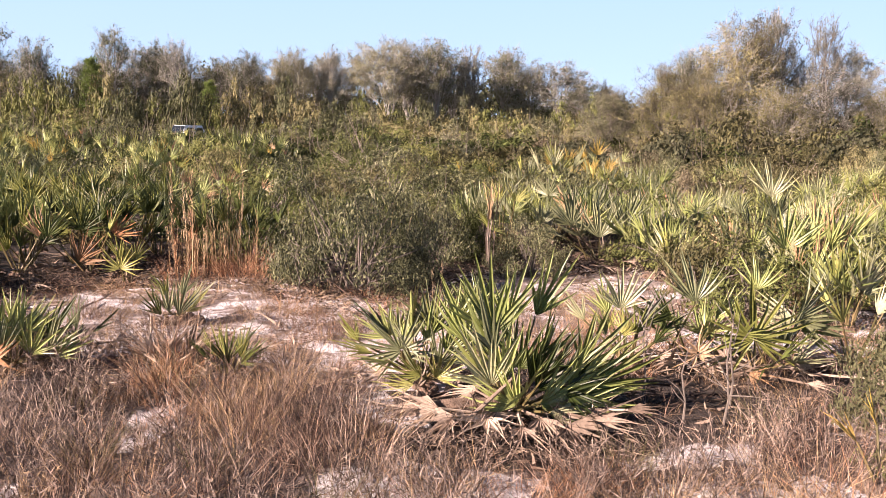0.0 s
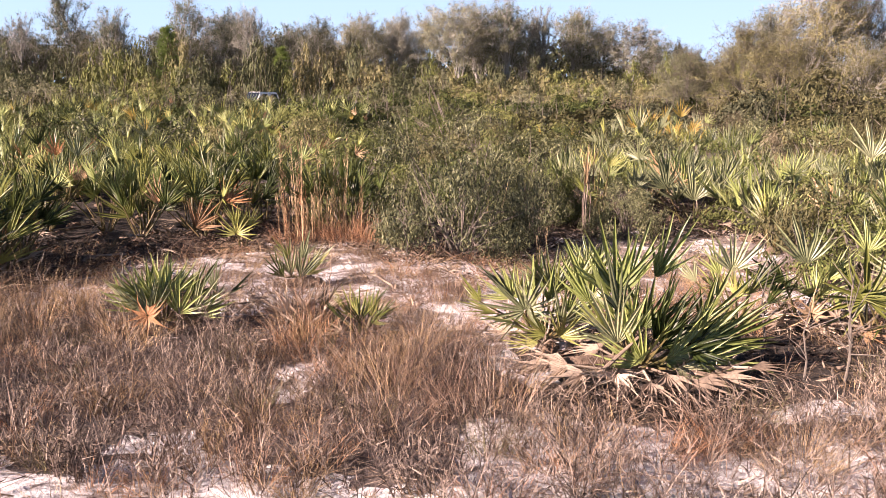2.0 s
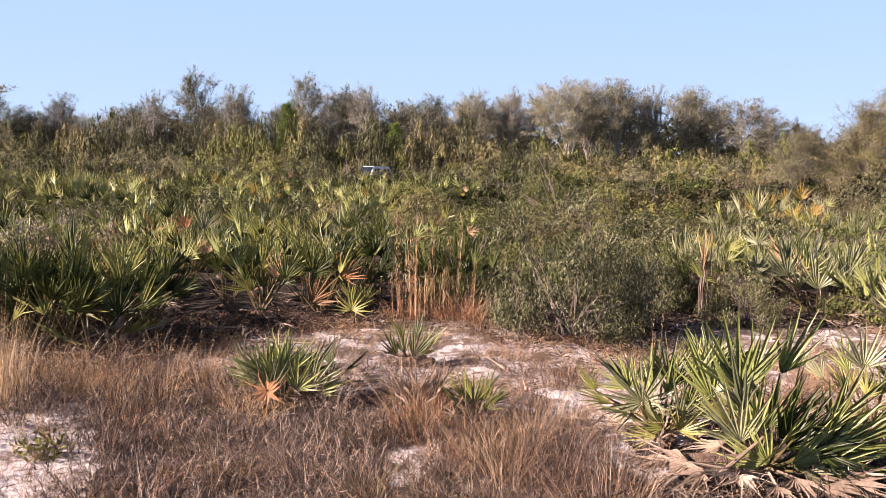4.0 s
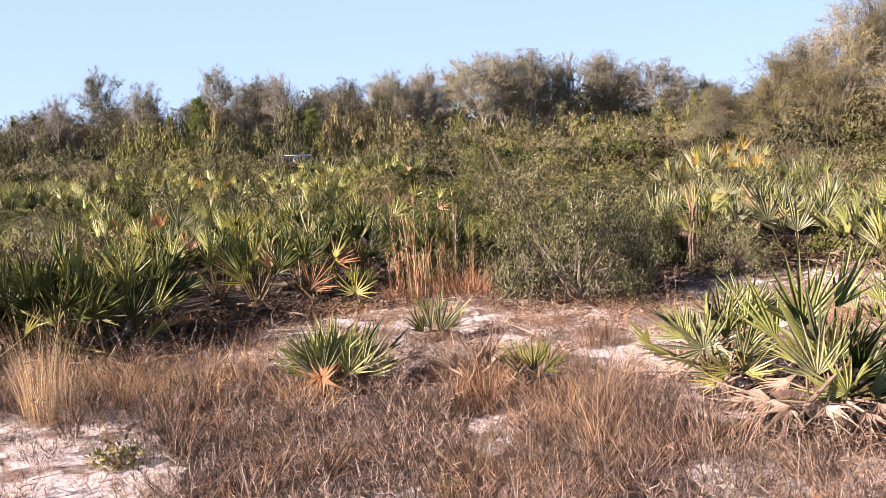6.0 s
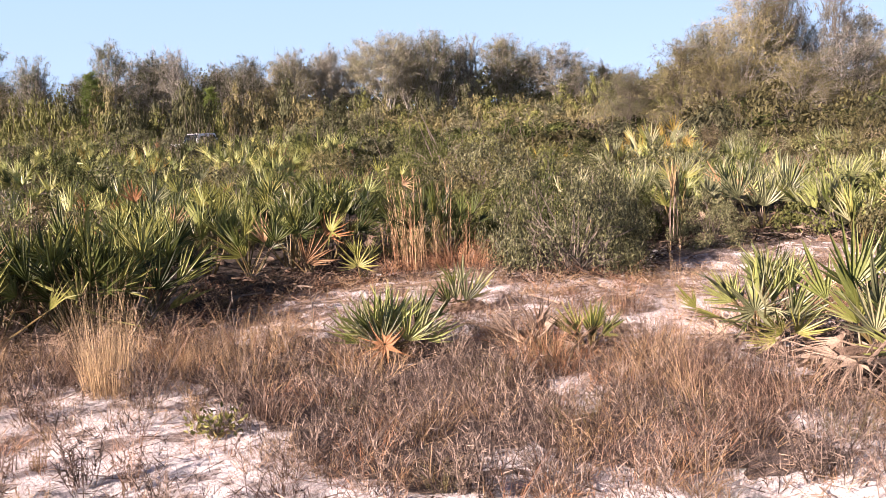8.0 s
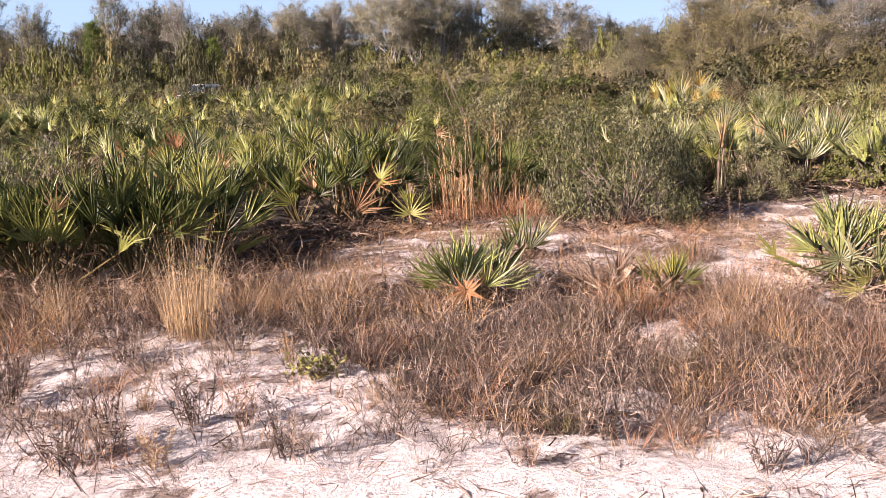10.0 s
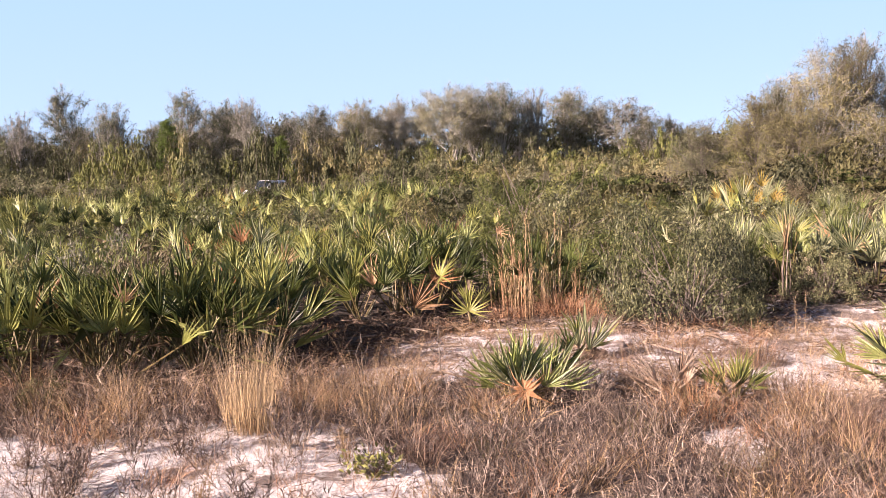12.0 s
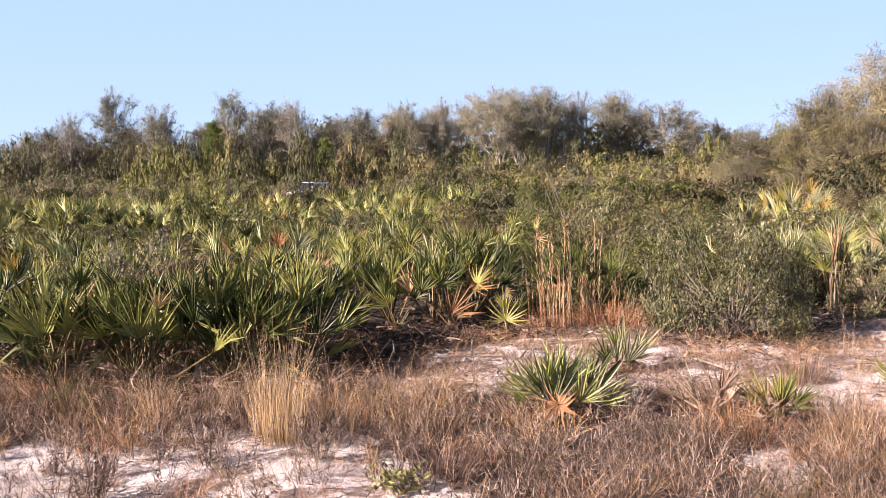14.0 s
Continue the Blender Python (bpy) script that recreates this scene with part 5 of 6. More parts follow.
for n, (x, y, s, h) in enumerate([(4.62, 3.85, 0.7, 0.8), (4.05, 3.95, 0.7, 0.75), (3.72, 4.1, 0.65, 0.8), (4.4, 4.15, 0.65, 0.75), (5.1, 4.0, 0.7, 0.75), (3.3, 4.45, 1.1, 1.0), (2.95, 4.7, 1.0, 1.1), (3.05, 5.2, 1.0, 1.0),
                                  (2.75, 5.0, 1.0, 1.1), (5.5, 4.4, 1.0, 0.9), (2.95, 7.0, 0.9, 1.2), (3.05, 7.1, 0.8, 1.0), (3.55, 7.4, 0.6, 0.8), (3.0, 6.3, 0.8, 0.8)]):
    grass(x, y, "fluff" if n < 5 else "short", n, s, ("straw" if n % 2 == 0 else "rust_straw") if n < 5 else "brown_straw", "tawny dry grass tuft on litter", h=h)
for n, (x, y, s, h, mat) in enumerate([(1.24, 9.55, 1.0, 1.05, "straw"), (1.18, 9.5, 0.9, 1.0, "straw"), (1.14, 9.6, 0.95, 1.05, "rust_straw"), (1.20, 9.65, 1.0, 1.1, "rust_straw"), (1.10, 9.75, 0.8, 1.1, "straw"), (1.42, 9.75, 1.0, 1.1, "straw"), (1.52, 9.8, 0.9, 1.05, "pale_straw"), (1.74, 9.72, 0.7, 0.85, "rust_straw"),
                                       (1.80, 9.7, 0.9, 1.0, "straw"), (1.62, 9.8, 1.0, 1.05, "straw"), (1.82, 6.45, 0.36, 1.2, "straw"), (1.86, 6.5, 0.3, 1.1, "rust_straw"), (2.45, 7.66, 0.3, 1.05, "straw"), (2.89, 6.9, 0.32, 1.1, "straw"), (2.93, 6.95, 0.28, 1.0, "rust_straw"), (3.7, 8.25, 0.4, 1.1, "straw"),
                                       (1.34, 9.8, 1.0, 1.1, "straw"), (1.00, 9.85, 0.9, 1.0, "straw"), (1.12, 9.75, 1.0, 1.05, "pale_straw")]):
    grass(x, y, "reed", n, s, mat, "tall thin dry broomsedge stalks", "broomsedge", h)
for n, (x, y, s) in enumerate([(1.78, 9.55, 1.15), (1.66, 9.7, 1.0), (1.1, 9.5, 0.8), (1.35, 9.6, 0.8), (1.95, 9.45, 0.9)]):
    grass(x, y, "fluff", n, s, "rust_straw", "low russet grass tuft by the bush", "russet tufts")


rng_tall = np.random.default_rng(555)
for n in range(26):
    x = rng_tall.uniform(-3.6, 0.2)
    y = 5.75 + 0.75 * rng_tall.random()
    grass(x, y, "tall", n, rng_tall.uniform(0.5, 0.8), "brown_straw" if n % 3 == 0 else "straw", "thin upright dry grass before palmettos", h=rng_tall.uniform(0.8, 1.1))


def sprig_mesh(seed, stems, height, spread):
    """A bristly dead weed: upright stems set all along with short twiglets."""
    rng = np.random.default_rng(seed)
    h = Heap()
    az = rng.uniform(0, 6.283, stems)
    out = np.stack([np.cos(az), np.sin(az), np.zeros(stems)], 1)
    base, way = out * (spread * 0.4 * rng.random((stems, 1))), unit(out * rng.uniform(0.0, 0.45, (stems, 1)) + [0, 0, 1.0])
    L = height * rng.uniform(0.45, 1.05, stems)
    strips(h, base, way, out * 0.08, unit(np.cross(way, rand_dirs(rng, stems))), L, 0.006, 2)
    q = 24
    own = np.repeat(np.arange(stems), q)
    at = base[own] + way[own] * (L[own] * rng.uniform(0.08, 1, stems * q))[:, None]
    w2 = unit(way[own] * 0.8 + rand_dirs(rng, stems * q))
    strips(h, at, w2, rand_dirs(rng, stems * q) * 0.2, unit(np.cross(w2, rand_dirs(rng, stems * q))), rng.uniform(0.025, 0.07, stems * q), 0.0055, 1)
    return h.mesh("foliage", "gray_weed")


SPRIGS = [sprig_mesh(571 + k, 15, 0.36, 0.16) for k in range(3)]
for n, (x, y) in enumerate([(-0.56, 3.64), (-0.04, 3.89), (-0.29, 3.95), (-0.57, 4.17), (-1.22, 4.95), (-1.41, 4.74), (-0.75, 3.55), (-0.36, 3.51), (0.20, 3.55), (-0.73, 4.08), (-1.34, 4.42), (0.05, 4.81),
                            (2.14, 3.24), (1.18, 3.33), (1.58, 3.62), (2.04, 3.99), (-1.3, 4.3), (-1.7, 4.7), (-0.9, 4.9), (-2.2, 5.0), (1.5, 3.65), (2.3, 3.7), (3.0, 3.5), (-1.5, 5.15), (-0.3, 5.0)]):
    s = (0.95, 0.75, 1.1, 0.65)[n % 4]
    ob = thing("dry_weed", Matrix.LocRotScale((x, y, ground_z(x, y) - 0.015), Euler((0, 0, n * 1.9)), (s, s, s)), "bristly grey-brown dead weed on pale sand", "weed", "dead weeds")
    part("foliage", SPRIGS[n % 3], ob, mat=("gray_weed", "brown_straw", "gray_weed", "straw")[n % 4], kind="stuff")
for n, (x, y, s) in enumerate([(1.4, 3.75, 0.5), (2.1, 4.5, 0.6), (0.9, 4.9, 0.55), (2.7, 4.3, 0.6), (3.3, 3.9, 0.55), (1.7, 5.2, 0.6), (2.2, 5.6, 0.6), (0.6, 5.6, 0.5), (4.6, 4.4, 0.6), (5.4, 5.0, 0.6)]):
    grass(x, y, "short", n, s, "olive_leaf", "sparse olive-green grass tuft in dry grass", "green tufts", 1.1)


def front_edge(x):
    return np.interp(x, [-4, -1.6, -0.8, -0.2, 0.25, 0.6, 0.8, 1.4, 2.6, 3.4, 6], [5.3, 5.25, 5.5, 5.5, 5.0, 4.2, 4.0, 3.78, 3.75, 3.3, 3.0])


def back_edge(x):
    return np.interp(x, [-4, -1, -0.3, 0.6, 1.4, 2.3, 3.0, 3.6, 4.2, 5.2, 6.5, 8], [6.6, 6.5, 6.5, 6.35, 6.3, 6.35, 5.7, 4.9, 4.6, 4.75, 5.0, 5.4])


HOLLOWS = [(2.22, 4.95, 0.08, 0.30), (4.9, 4.6, 0.3, 0.2)]
# Patch beside the big clump, floored dark in place of its shadow.
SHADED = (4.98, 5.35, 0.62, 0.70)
SKIRTED = (4.08, 4.58, 0.72, 0.36)


def sward():
    """The matted brown grass and wiry weeds between track and palmettos: uneven clumps, leaning every way."""
    rng = np.random.default_rng(601)
    k = 4600
    x, y = rng.uniform(-4.5, 7.5, k), rng.uniform(3.0, 9.0, k)
    patch = np.array([noise.noise(Vector((a * 1.6, b * 1.9, 7))) + 0.5 * noise.noise(Vector((a * 4.1, b * 4.6, 1))) for a, b in zip(x, y)])
    inside = (y > front_edge(x) + rng.normal(0, 0.12, k)) & (y < back_edge(x) + rng.normal(0, 0.15, k)) & (patch > 0.02 + 0.14 * rng.normal(size=k))
    inside &= ~((x > 3.1) & (y < 4.75) & (rng.random(k) < 0.72))
    clear = np.ones(k, bool)
    for hx, hy, ra, rb in HOLLOWS + [SHADED, SKIRTED, (2.42, 5.72, 0.22, 0.2)]:
        clear &= ((x - hx) / ra) ** 2 + ((y - hy) / rb) ** 2 > 1
    inside &= clear
    stray = (~inside) & (clear | (rng.random(k) < 0.25)) & (rng.random(k) < np.where(y > 6.3, 0.55, 0.26)) & (y > 3.3)
    px, py = np.concatenate([x[inside], x[stray]]), np.concatenate([y[inside], y[stray]])
    small = np.concatenate([rng.uniform(0.5, 1.1, inside.sum()) * np.clip(0.62 + 1.9 * patch[inside], 0.35, 1.9), rng.uniform(0.25, 0.75, stray.sum())])
    per = 44
    own = np.repeat(np.arange(len(px)), per)
    n = len(own)
    az = rng.uniform(0, 6.283, n)
    out = np.stack([np.cos(az), np.sin(az), np.zeros(n)], 1)
    tilt = rng.normal(0, 0.22, (len(px), 3)) * np.array([1, 1, 0])
    base = np.stack([px[own], py[own], ground_zs(px[own], py[own]) - 0.02], 1) + out * (0.085 * rng.random((n, 1)) ** 0.5)
    way = unit(out * rng.uniform(0.0, 0.75, (n, 1)) + tilt[own] + rng.normal(0, 0.10, (n, 3)) + np.array([0, 0, 1.0]))
    L = 0.35 * small[own] * (0.25 + 0.95 * rng.random(n) ** 0.9)
    bend = out * (0.75 * rng.random((n, 1)) ** 1.6) + rng.normal(0, 0.16, (n, 3)) - np.array([0, 0, 0.30]) * rng.random((n, 1))
    drift = np.array([noise.noise(Vector((a * 1.1, b * 1.3, 31))) for a, b in zip(px, py)])
    tone = np.clip(0.45 * rng.random(len(px)) + 0.28 + 0.75 * drift, 0, 1)[own]
    for lo, hi, mat, name, label in ((-1, 0.44, "brown_straw", "brown_grass", "matted brown dry grass over sand"), (0.44, 0.70, "straw", "straw_grass", "pale dry grass blades mixed in brown"),
                                     (0.70, 1.01, "rust_straw", "russet_grass", "russet dry grass in patches")):
        m = (tone >= lo) & (tone < hi)
        h = Heap()
        strips(h, base[m], way[m], bend[m], unit(np.cross(way[m], rand_dirs(rng, m.sum()))), L[m], rng.uniform(0.0018, 0.0040, m.sum()), 3)
        tagged(new(name, h.mesh(name, mat)), label, "grass", kind="stuff")
    # wiry weeds between the tufts: a few stiff stems with many short side twigs
    h = Heap()
    gap = (y > front_edge(x) - 0.25) & (y < back_edge(x) + 0.2) & (patch < 0.22)
    gap |= (rng.random(k) < 0.15) & (y > 3.3) & (y < 6)
    gap &= clear | (rng.random(k) < 0.2)
    wx, wy = x[gap][:1250], y[gap][:1250]
    stems = 6
    own = np.repeat(np.arange(len(wx)), stems)
    n = len(own)
    az = rng.uniform(0, 6.283, n)
    out = np.stack([np.cos(az), np.sin(az), np.zeros(n)], 1)
    base = np.stack([wx[own], wy[own], ground_zs(wx[own], wy[own]) - 0.01], 1) + out * 0.03
    way = unit(out * rng.uniform(0.1, 0.9, (n, 1)) + np.array([0, 0, 1.0]))
    L = (0.27 * rng.uniform(0.5, 1.25, len(wx)))[own] * rng.uniform(0.5, 1.1, n)
    strips(h, base, way, out * 0.1, unit(np.cross(way, rand_dirs(rng, n))), L, 0.005, 2)
    q = 7
    o2 = np.repeat(np.arange(n), q)
    at = base[o2] + way[o2] * (L[o2] * rng.uniform(0.2, 1, n * q))[:, None]
    w2 = unit(way[o2] + rand_dirs(rng, n * q) * 0.9)
    strips(h, at, w2, rand_dirs(rng, n * q) * 0.2, unit(np.cross(w2, rand_dirs(rng, n * q))), rng.uniform(0.03, 0.09, n * q), 0.0045, 1)
    tagged(new("wiry_weeds", h.mesh("wiry_weeds", "gray_weed")), "grey-brown wiry dead weeds among grass", "weeds", kind="stuff")


sward()


def mat_sheet(name, xs, ys, inside_of, lift, mat, label, category):
    """A thin ragged sheet of old leaves lying on the ground."""
    gx, gy = np.meshgrid(xs, ys, indexing="xy")
    jolt = np.random.default_rng(63).uniform(-0.42, 0.42, (2, *gx.shape)) * (xs[1] - xs[0])
    gx, gy = gx + jolt[0], gy + jolt[1]
    rag = np.array([noise.noise(Vector((a * 1.3, b * 1.3, 5))) + 0.6 * noise.noise(Vector((a * 4, b * 4, 9))) + 0.35 * noise.noise(Vector((a * 11, b * 11, 2))) for a, b in zip(gx.ravel(), gy.ravel())]).reshape(gx.shape)
    inside = inside_of(gx, gy, rag)
    small = relief(gx, gy)
    gz = ground_zs(gx, gy) + 0.04 * small + lift + 0.008 * np.abs(rag)
    k = len(xs)
    i, j = np.meshgrid(np.arange(len(ys) - 1), np.arange(k - 1), indexing="ij")
    keep = (inside[:-1, :-1] & inside[1:, :-1] & inside[:-1, 1:] & inside[1:, 1:]).ravel()
    faces = np.stack([i * k + j, i * k + j + 1, (i + 1) * k + j + 1, (i + 1) * k + j], -1).reshape(-1, 4)[keep]
    h = Heap()
    h.add(np.stack([gx, gy, gz], -1), faces)
    tagged(new(name, h.mesh(name, mat)), label, category, kind="stuff")


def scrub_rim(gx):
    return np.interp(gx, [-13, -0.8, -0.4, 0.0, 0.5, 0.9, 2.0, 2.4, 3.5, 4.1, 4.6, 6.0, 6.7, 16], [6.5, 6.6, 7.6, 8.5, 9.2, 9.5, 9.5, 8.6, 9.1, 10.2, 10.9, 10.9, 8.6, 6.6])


# Outline of the darkened leaf sheet: litter ground plus spots meant as shade.
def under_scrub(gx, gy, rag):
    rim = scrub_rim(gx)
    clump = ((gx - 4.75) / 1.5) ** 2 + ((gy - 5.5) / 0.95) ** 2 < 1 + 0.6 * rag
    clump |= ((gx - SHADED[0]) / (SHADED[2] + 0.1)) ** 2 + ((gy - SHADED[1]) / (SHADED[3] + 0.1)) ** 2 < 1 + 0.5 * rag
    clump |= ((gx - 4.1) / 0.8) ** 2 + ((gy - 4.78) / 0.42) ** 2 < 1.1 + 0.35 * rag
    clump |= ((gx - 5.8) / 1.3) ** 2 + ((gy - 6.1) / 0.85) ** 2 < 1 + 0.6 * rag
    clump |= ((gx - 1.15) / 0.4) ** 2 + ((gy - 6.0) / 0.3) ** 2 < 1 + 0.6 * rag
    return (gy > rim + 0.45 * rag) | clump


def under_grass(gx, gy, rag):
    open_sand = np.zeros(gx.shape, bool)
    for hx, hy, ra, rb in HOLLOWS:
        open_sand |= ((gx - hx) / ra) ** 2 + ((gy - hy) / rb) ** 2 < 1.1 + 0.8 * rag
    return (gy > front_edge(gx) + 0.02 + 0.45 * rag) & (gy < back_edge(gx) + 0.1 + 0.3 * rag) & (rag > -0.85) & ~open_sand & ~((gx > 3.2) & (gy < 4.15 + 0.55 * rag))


mat_sheet("leaf_bed", np.arange(-13, 16, 0.12), np.arange(4.3, 18, 0.12), under_scrub, 0.012, "leaf_bed", "mat of old brown leaves under scrub, darkened to stand for shade", "leaf litter")
mat_sheet("thatch", np.arange(-5, 8, 0.06), np.arange(3.0, 7.2, 0.06), under_grass, 0.006, "thatch", "matted brown thatch between dry grass tufts, darkened for shaded gaps", "thatch")


def litter_field():
    """Fallen blades, twigs and chips lying on the sand."""
    rng = np.random.default_rng(701)
    k = 42000
    x, y = rng.uniform(-4.5, 8, k), 2.9 + 8.0 * rng.random(k) ** 1.1
    heap_up = np.array([noise.noise(Vector((a * 1.5, b * 1.9, 17))) + 0.6 * noise.noise(Vector((a * 4.5, b * 5.5, 3))) for a, b in zip(x, y)]) > 0.02 + 0.25 * rng.normal(size=k)
    heap_up &= (y < scrub_rim(x) - 0.1) | (rng.random(k) < 0.12)
    heap_up &= ((x - SHADED[0]) / SHADED[2]) ** 2 + ((y - SHADED[1]) / SHADED[3]) ** 2 > 1
    x, y = x[heap_up], y[heap_up]
    k = len(x)
    z = ground_zs(x, y) + 0.012
    az = rng.uniform(0, 6.283, k)
    way = np.stack([np.cos(az), np.sin(az), rng.normal(0.02, 0.05, k)], 1)
    big = rng.random(k) ** 3
    h = Heap()
    strips(h, np.stack([x, y, z], 1), unit(way), rng.normal(0, 0.15, (k, 3)) * [1, 1, 0.3], unit(np.cross(way, [0, 0, 1]) + rng.normal(0, 0.3, (k, 3))), 0.03 + 0.20 * big, 0.003 + 0.007 * rng.random(k) * (0.3 + big), 2)
    k = 10000
    x = rng.uniform(-4.5, 7.5, k)
    y = front_edge(x) - 0.2 + rng.random(k) * (back_edge(x) - front_edge(x) + 0.4)
    az = rng.uniform(0, 6.283, k)
    way = unit(np.stack([np.cos(az), np.sin(az), rng.uniform(0.0, 0.22, k)], 1))
    strips(h, np.stack([x, y, ground_zs(x, y) + 0.015 + 0.03 * rng.random(k)], 1), way, rng.normal(0, 0.3, (k, 3)), unit(np.cross(way, rand_dirs(rng, k))), rng.uniform(0.03, 0.16, k), rng.uniform(0.002, 0.005, k), 2)
    k = 34000
    x, y = rng.uniform(-4.5, 7.5, k), rng.uniform(5.8, 11.0, k)
    heap_up = (np.array([noise.noise(Vector((a * 1.4, b * 1.8, 23))) for a, b in zip(x, y)]) > -0.02) & ((y < scrub_rim(x) - 0.1) | (rng.random(k) < 0.10))
    x, y = x[heap_up], y[heap_up]
    k = len(x)
    az = rng.uniform(0, 6.283, k)
    way = unit(np.stack([np.cos(az), np.sin(az), rng.normal(0.05, 0.15, k)], 1))
    strips(h, np.stack([x, y, ground_zs(x, y) + 0.02 + 0.025 * rng.random(k)], 1), way, rng.normal(0, 0.2, (k, 3)), unit(np.cross(way, rand_dirs(rng, k) + [0, 0, 1.5])), rng.uniform(0.03, 0.12, k), rng.uniform(0.005, 0.018, k), 1)
    # broken blades and twigs strewn over the bare sand of the track
    k = 9000
    x, y = rng.uniform(-3.5, 5.0, k), 2.7 + 2.6 * rng.random(k)
    strewn = np.array([noise.noise(Vector((a * 2.1, b * 2.6, 41))) for a, b in zip(x, y)]) > 0.05 + 0.2 * rng.normal(size=k)
    x, y = x[strewn], y[strewn]
    k = len(x)
    az = rng.normal(0.5, 0.9, k)
    way = unit(np.stack([np.cos(az), np.sin(az), rng.normal(0.06, 0.10, k)], 1))
    strips(h, np.stack([x, y, ground_zs(x, y) + 0.02 + 0.02 * rng.random(k)], 1), way, rng.normal(0, 0.2, (k, 3)), unit(np.cross(way, rand_dirs(rng, k) + [0, 0, 1.0])), 0.025 + 0.15 * rng.random(k) ** 2.5, rng.uniform(0.002, 0.006, k), 2)
    tagged(new("ground_litter", h.mesh("ground_litter", "litter")), "fallen brown blades and twigs on sand", "litter", kind="stuff")


litter_field()


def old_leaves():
    """Curled brown leaves, broken blades and sticks lying thick on the bed under the scrub, toned dark to keep its
    painted shade.
    """
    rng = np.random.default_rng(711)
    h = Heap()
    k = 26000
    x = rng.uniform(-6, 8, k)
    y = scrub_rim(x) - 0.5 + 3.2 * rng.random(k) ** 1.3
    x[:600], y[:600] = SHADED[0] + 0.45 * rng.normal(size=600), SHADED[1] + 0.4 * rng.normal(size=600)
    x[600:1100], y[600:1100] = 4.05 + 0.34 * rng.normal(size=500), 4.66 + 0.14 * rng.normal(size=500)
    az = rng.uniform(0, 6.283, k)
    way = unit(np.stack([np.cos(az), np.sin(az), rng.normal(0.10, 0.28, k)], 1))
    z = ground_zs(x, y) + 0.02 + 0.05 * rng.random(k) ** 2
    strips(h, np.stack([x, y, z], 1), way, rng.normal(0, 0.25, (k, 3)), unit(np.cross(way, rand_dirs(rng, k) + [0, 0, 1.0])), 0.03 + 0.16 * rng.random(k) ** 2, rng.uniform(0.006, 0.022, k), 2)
    tagged(new("leaf_litter", h.mesh("leaf_litter", "shaded_litter")), "old brown leaves and sticks under scrub, toned dark as if shaded", "leaf litter", kind="stuff")


old_leaves()


def herb(x, y):
    rng = np.random.default_rng(811)
    h, hs = Heap(), Heap()
    k = 130
    az, r = rng.uniform(0, 6.283, k), 0.15 * rng.random(k) ** 0.5
    at = np.stack([np.cos(az) * r, np.sin(az) * r, 0.02 + rng.uniform(0, 0.12, k)], 1)
    leaves(h, at, unit(rand_dirs(rng, k) + [0, 0, 0.5]), rand_dirs(rng, k), rng.uniform(0.03, 0.055, k), 0.022)
    way = unit(at + [0, 0, 0.05])
    strips(hs, at * 0.05, way, np.zeros((k, 3)), unit(np.cross(way, rand_dirs(rng, k))), 0.12, 0.004, 1)
    ob = thing("herb", Matrix.Translation((x, y, ground_z(x, y) - 0.01)), "small dark green herb on white sand", "herb")
    part("branchwork", hs.mesh("branchwork", "twig"), ob, kind="stuff")
    part("foliage", h.mesh("foliage", "green_leaf"), ob)


herb(0.22, 4.52)


def fallen_frond(x, y, z, size, turn, tilt, pick, label="bleached dead palmetto frond lying in grass"):
    ob = thing("fallen_frond", Matrix.Identity(4), label, "dead frond", "fallen fronds")
    g = ground_z(x, y)
    ob.matrix_basis = Matrix.Translation((x, y, g))
    a = radians(turn)
    out = Vector((math.cos(a), math.sin(a), -math.sin(radians(tilt)))).normalized()
    hub = Vector((0, 0, z))
    part("blade", FANS["rag"][pick % 4], ob, fan_pose(hub, out, (0.0, 0.0, 1.0), size), mat="palm_dead")
    foot = hub - out * 0.35
    foot.z = max(foot.z * 0.4, 0.02)
    part("petiole", STALK, ob, stalk_pose(foot, hub, 0.008), mat="palm_dead")


FRONDS_BY_CLUMPS = [(3.62, 4.95, 0.16, 0.36, 205, 16), (3.78, 4.78, 0.13, 0.34, 235, 18), (4.48, 4.72, 0.14, 0.38, 300, 16), (4.66, 4.82, 0.15, 0.36, 330, 14), (4.12, 4.66, 0.13, 0.32, 268, 20), (3.12, 5.85, 0.10, 0.28, 190, 12), (3.22, 5.75, 0.10, 0.26, 260, 18), (5.95, 5.75, 0.10, 0.32, 300, 16), (6.35, 5.8, 0.12, 0.34, 320, 14), (2.62, 5.95, 0.09, 0.26, 330, 14)]
FRONDS_ON_SAND = [(1.55, 6.35, 0.08, 0.28, 20, 10), (0.55, 6.5, 0.10, 0.30, 150, 12), (-1.6, 6.3, 0.10, 0.30, 250, 14), (2.05, 6.5, 0.14, 0.30, 40, 10), (0.9, 8.0, 0.06, 0.24, 80, 8), (0.5, 8.6, 0.08, 0.28, 240, 8), (1.4, 8.5, 0.06, 0.26, 10, 8), (2.3, 7.6, 0.06, 0.24, 120, 8), (2.9, 7.8, 0.06, 0.26, 280, 8), (3.4, 8.3, 0.06, 0.24, 60, 8), (0.15, 8.4, 0.10, 0.30, 300, 10), (-0.3, 8.0, 0.12, 0.32, 250, 12), (-0.35, 9.0, 0.14, 0.30, 280, 14), (0.35, 7.6, 0.06, 0.26, 200, 8), (4.9, 10.6, 0.10, 0.32, 250, 10), (5.6, 10.5, 0.10, 0.30, 290, 10), (5.2, 9.6, 0.06, 0.26, 30, 8)]
for n, row in enumerate(FRONDS_BY_CLUMPS + FRONDS_ON_SAND):
    fallen_frond(*row, n)


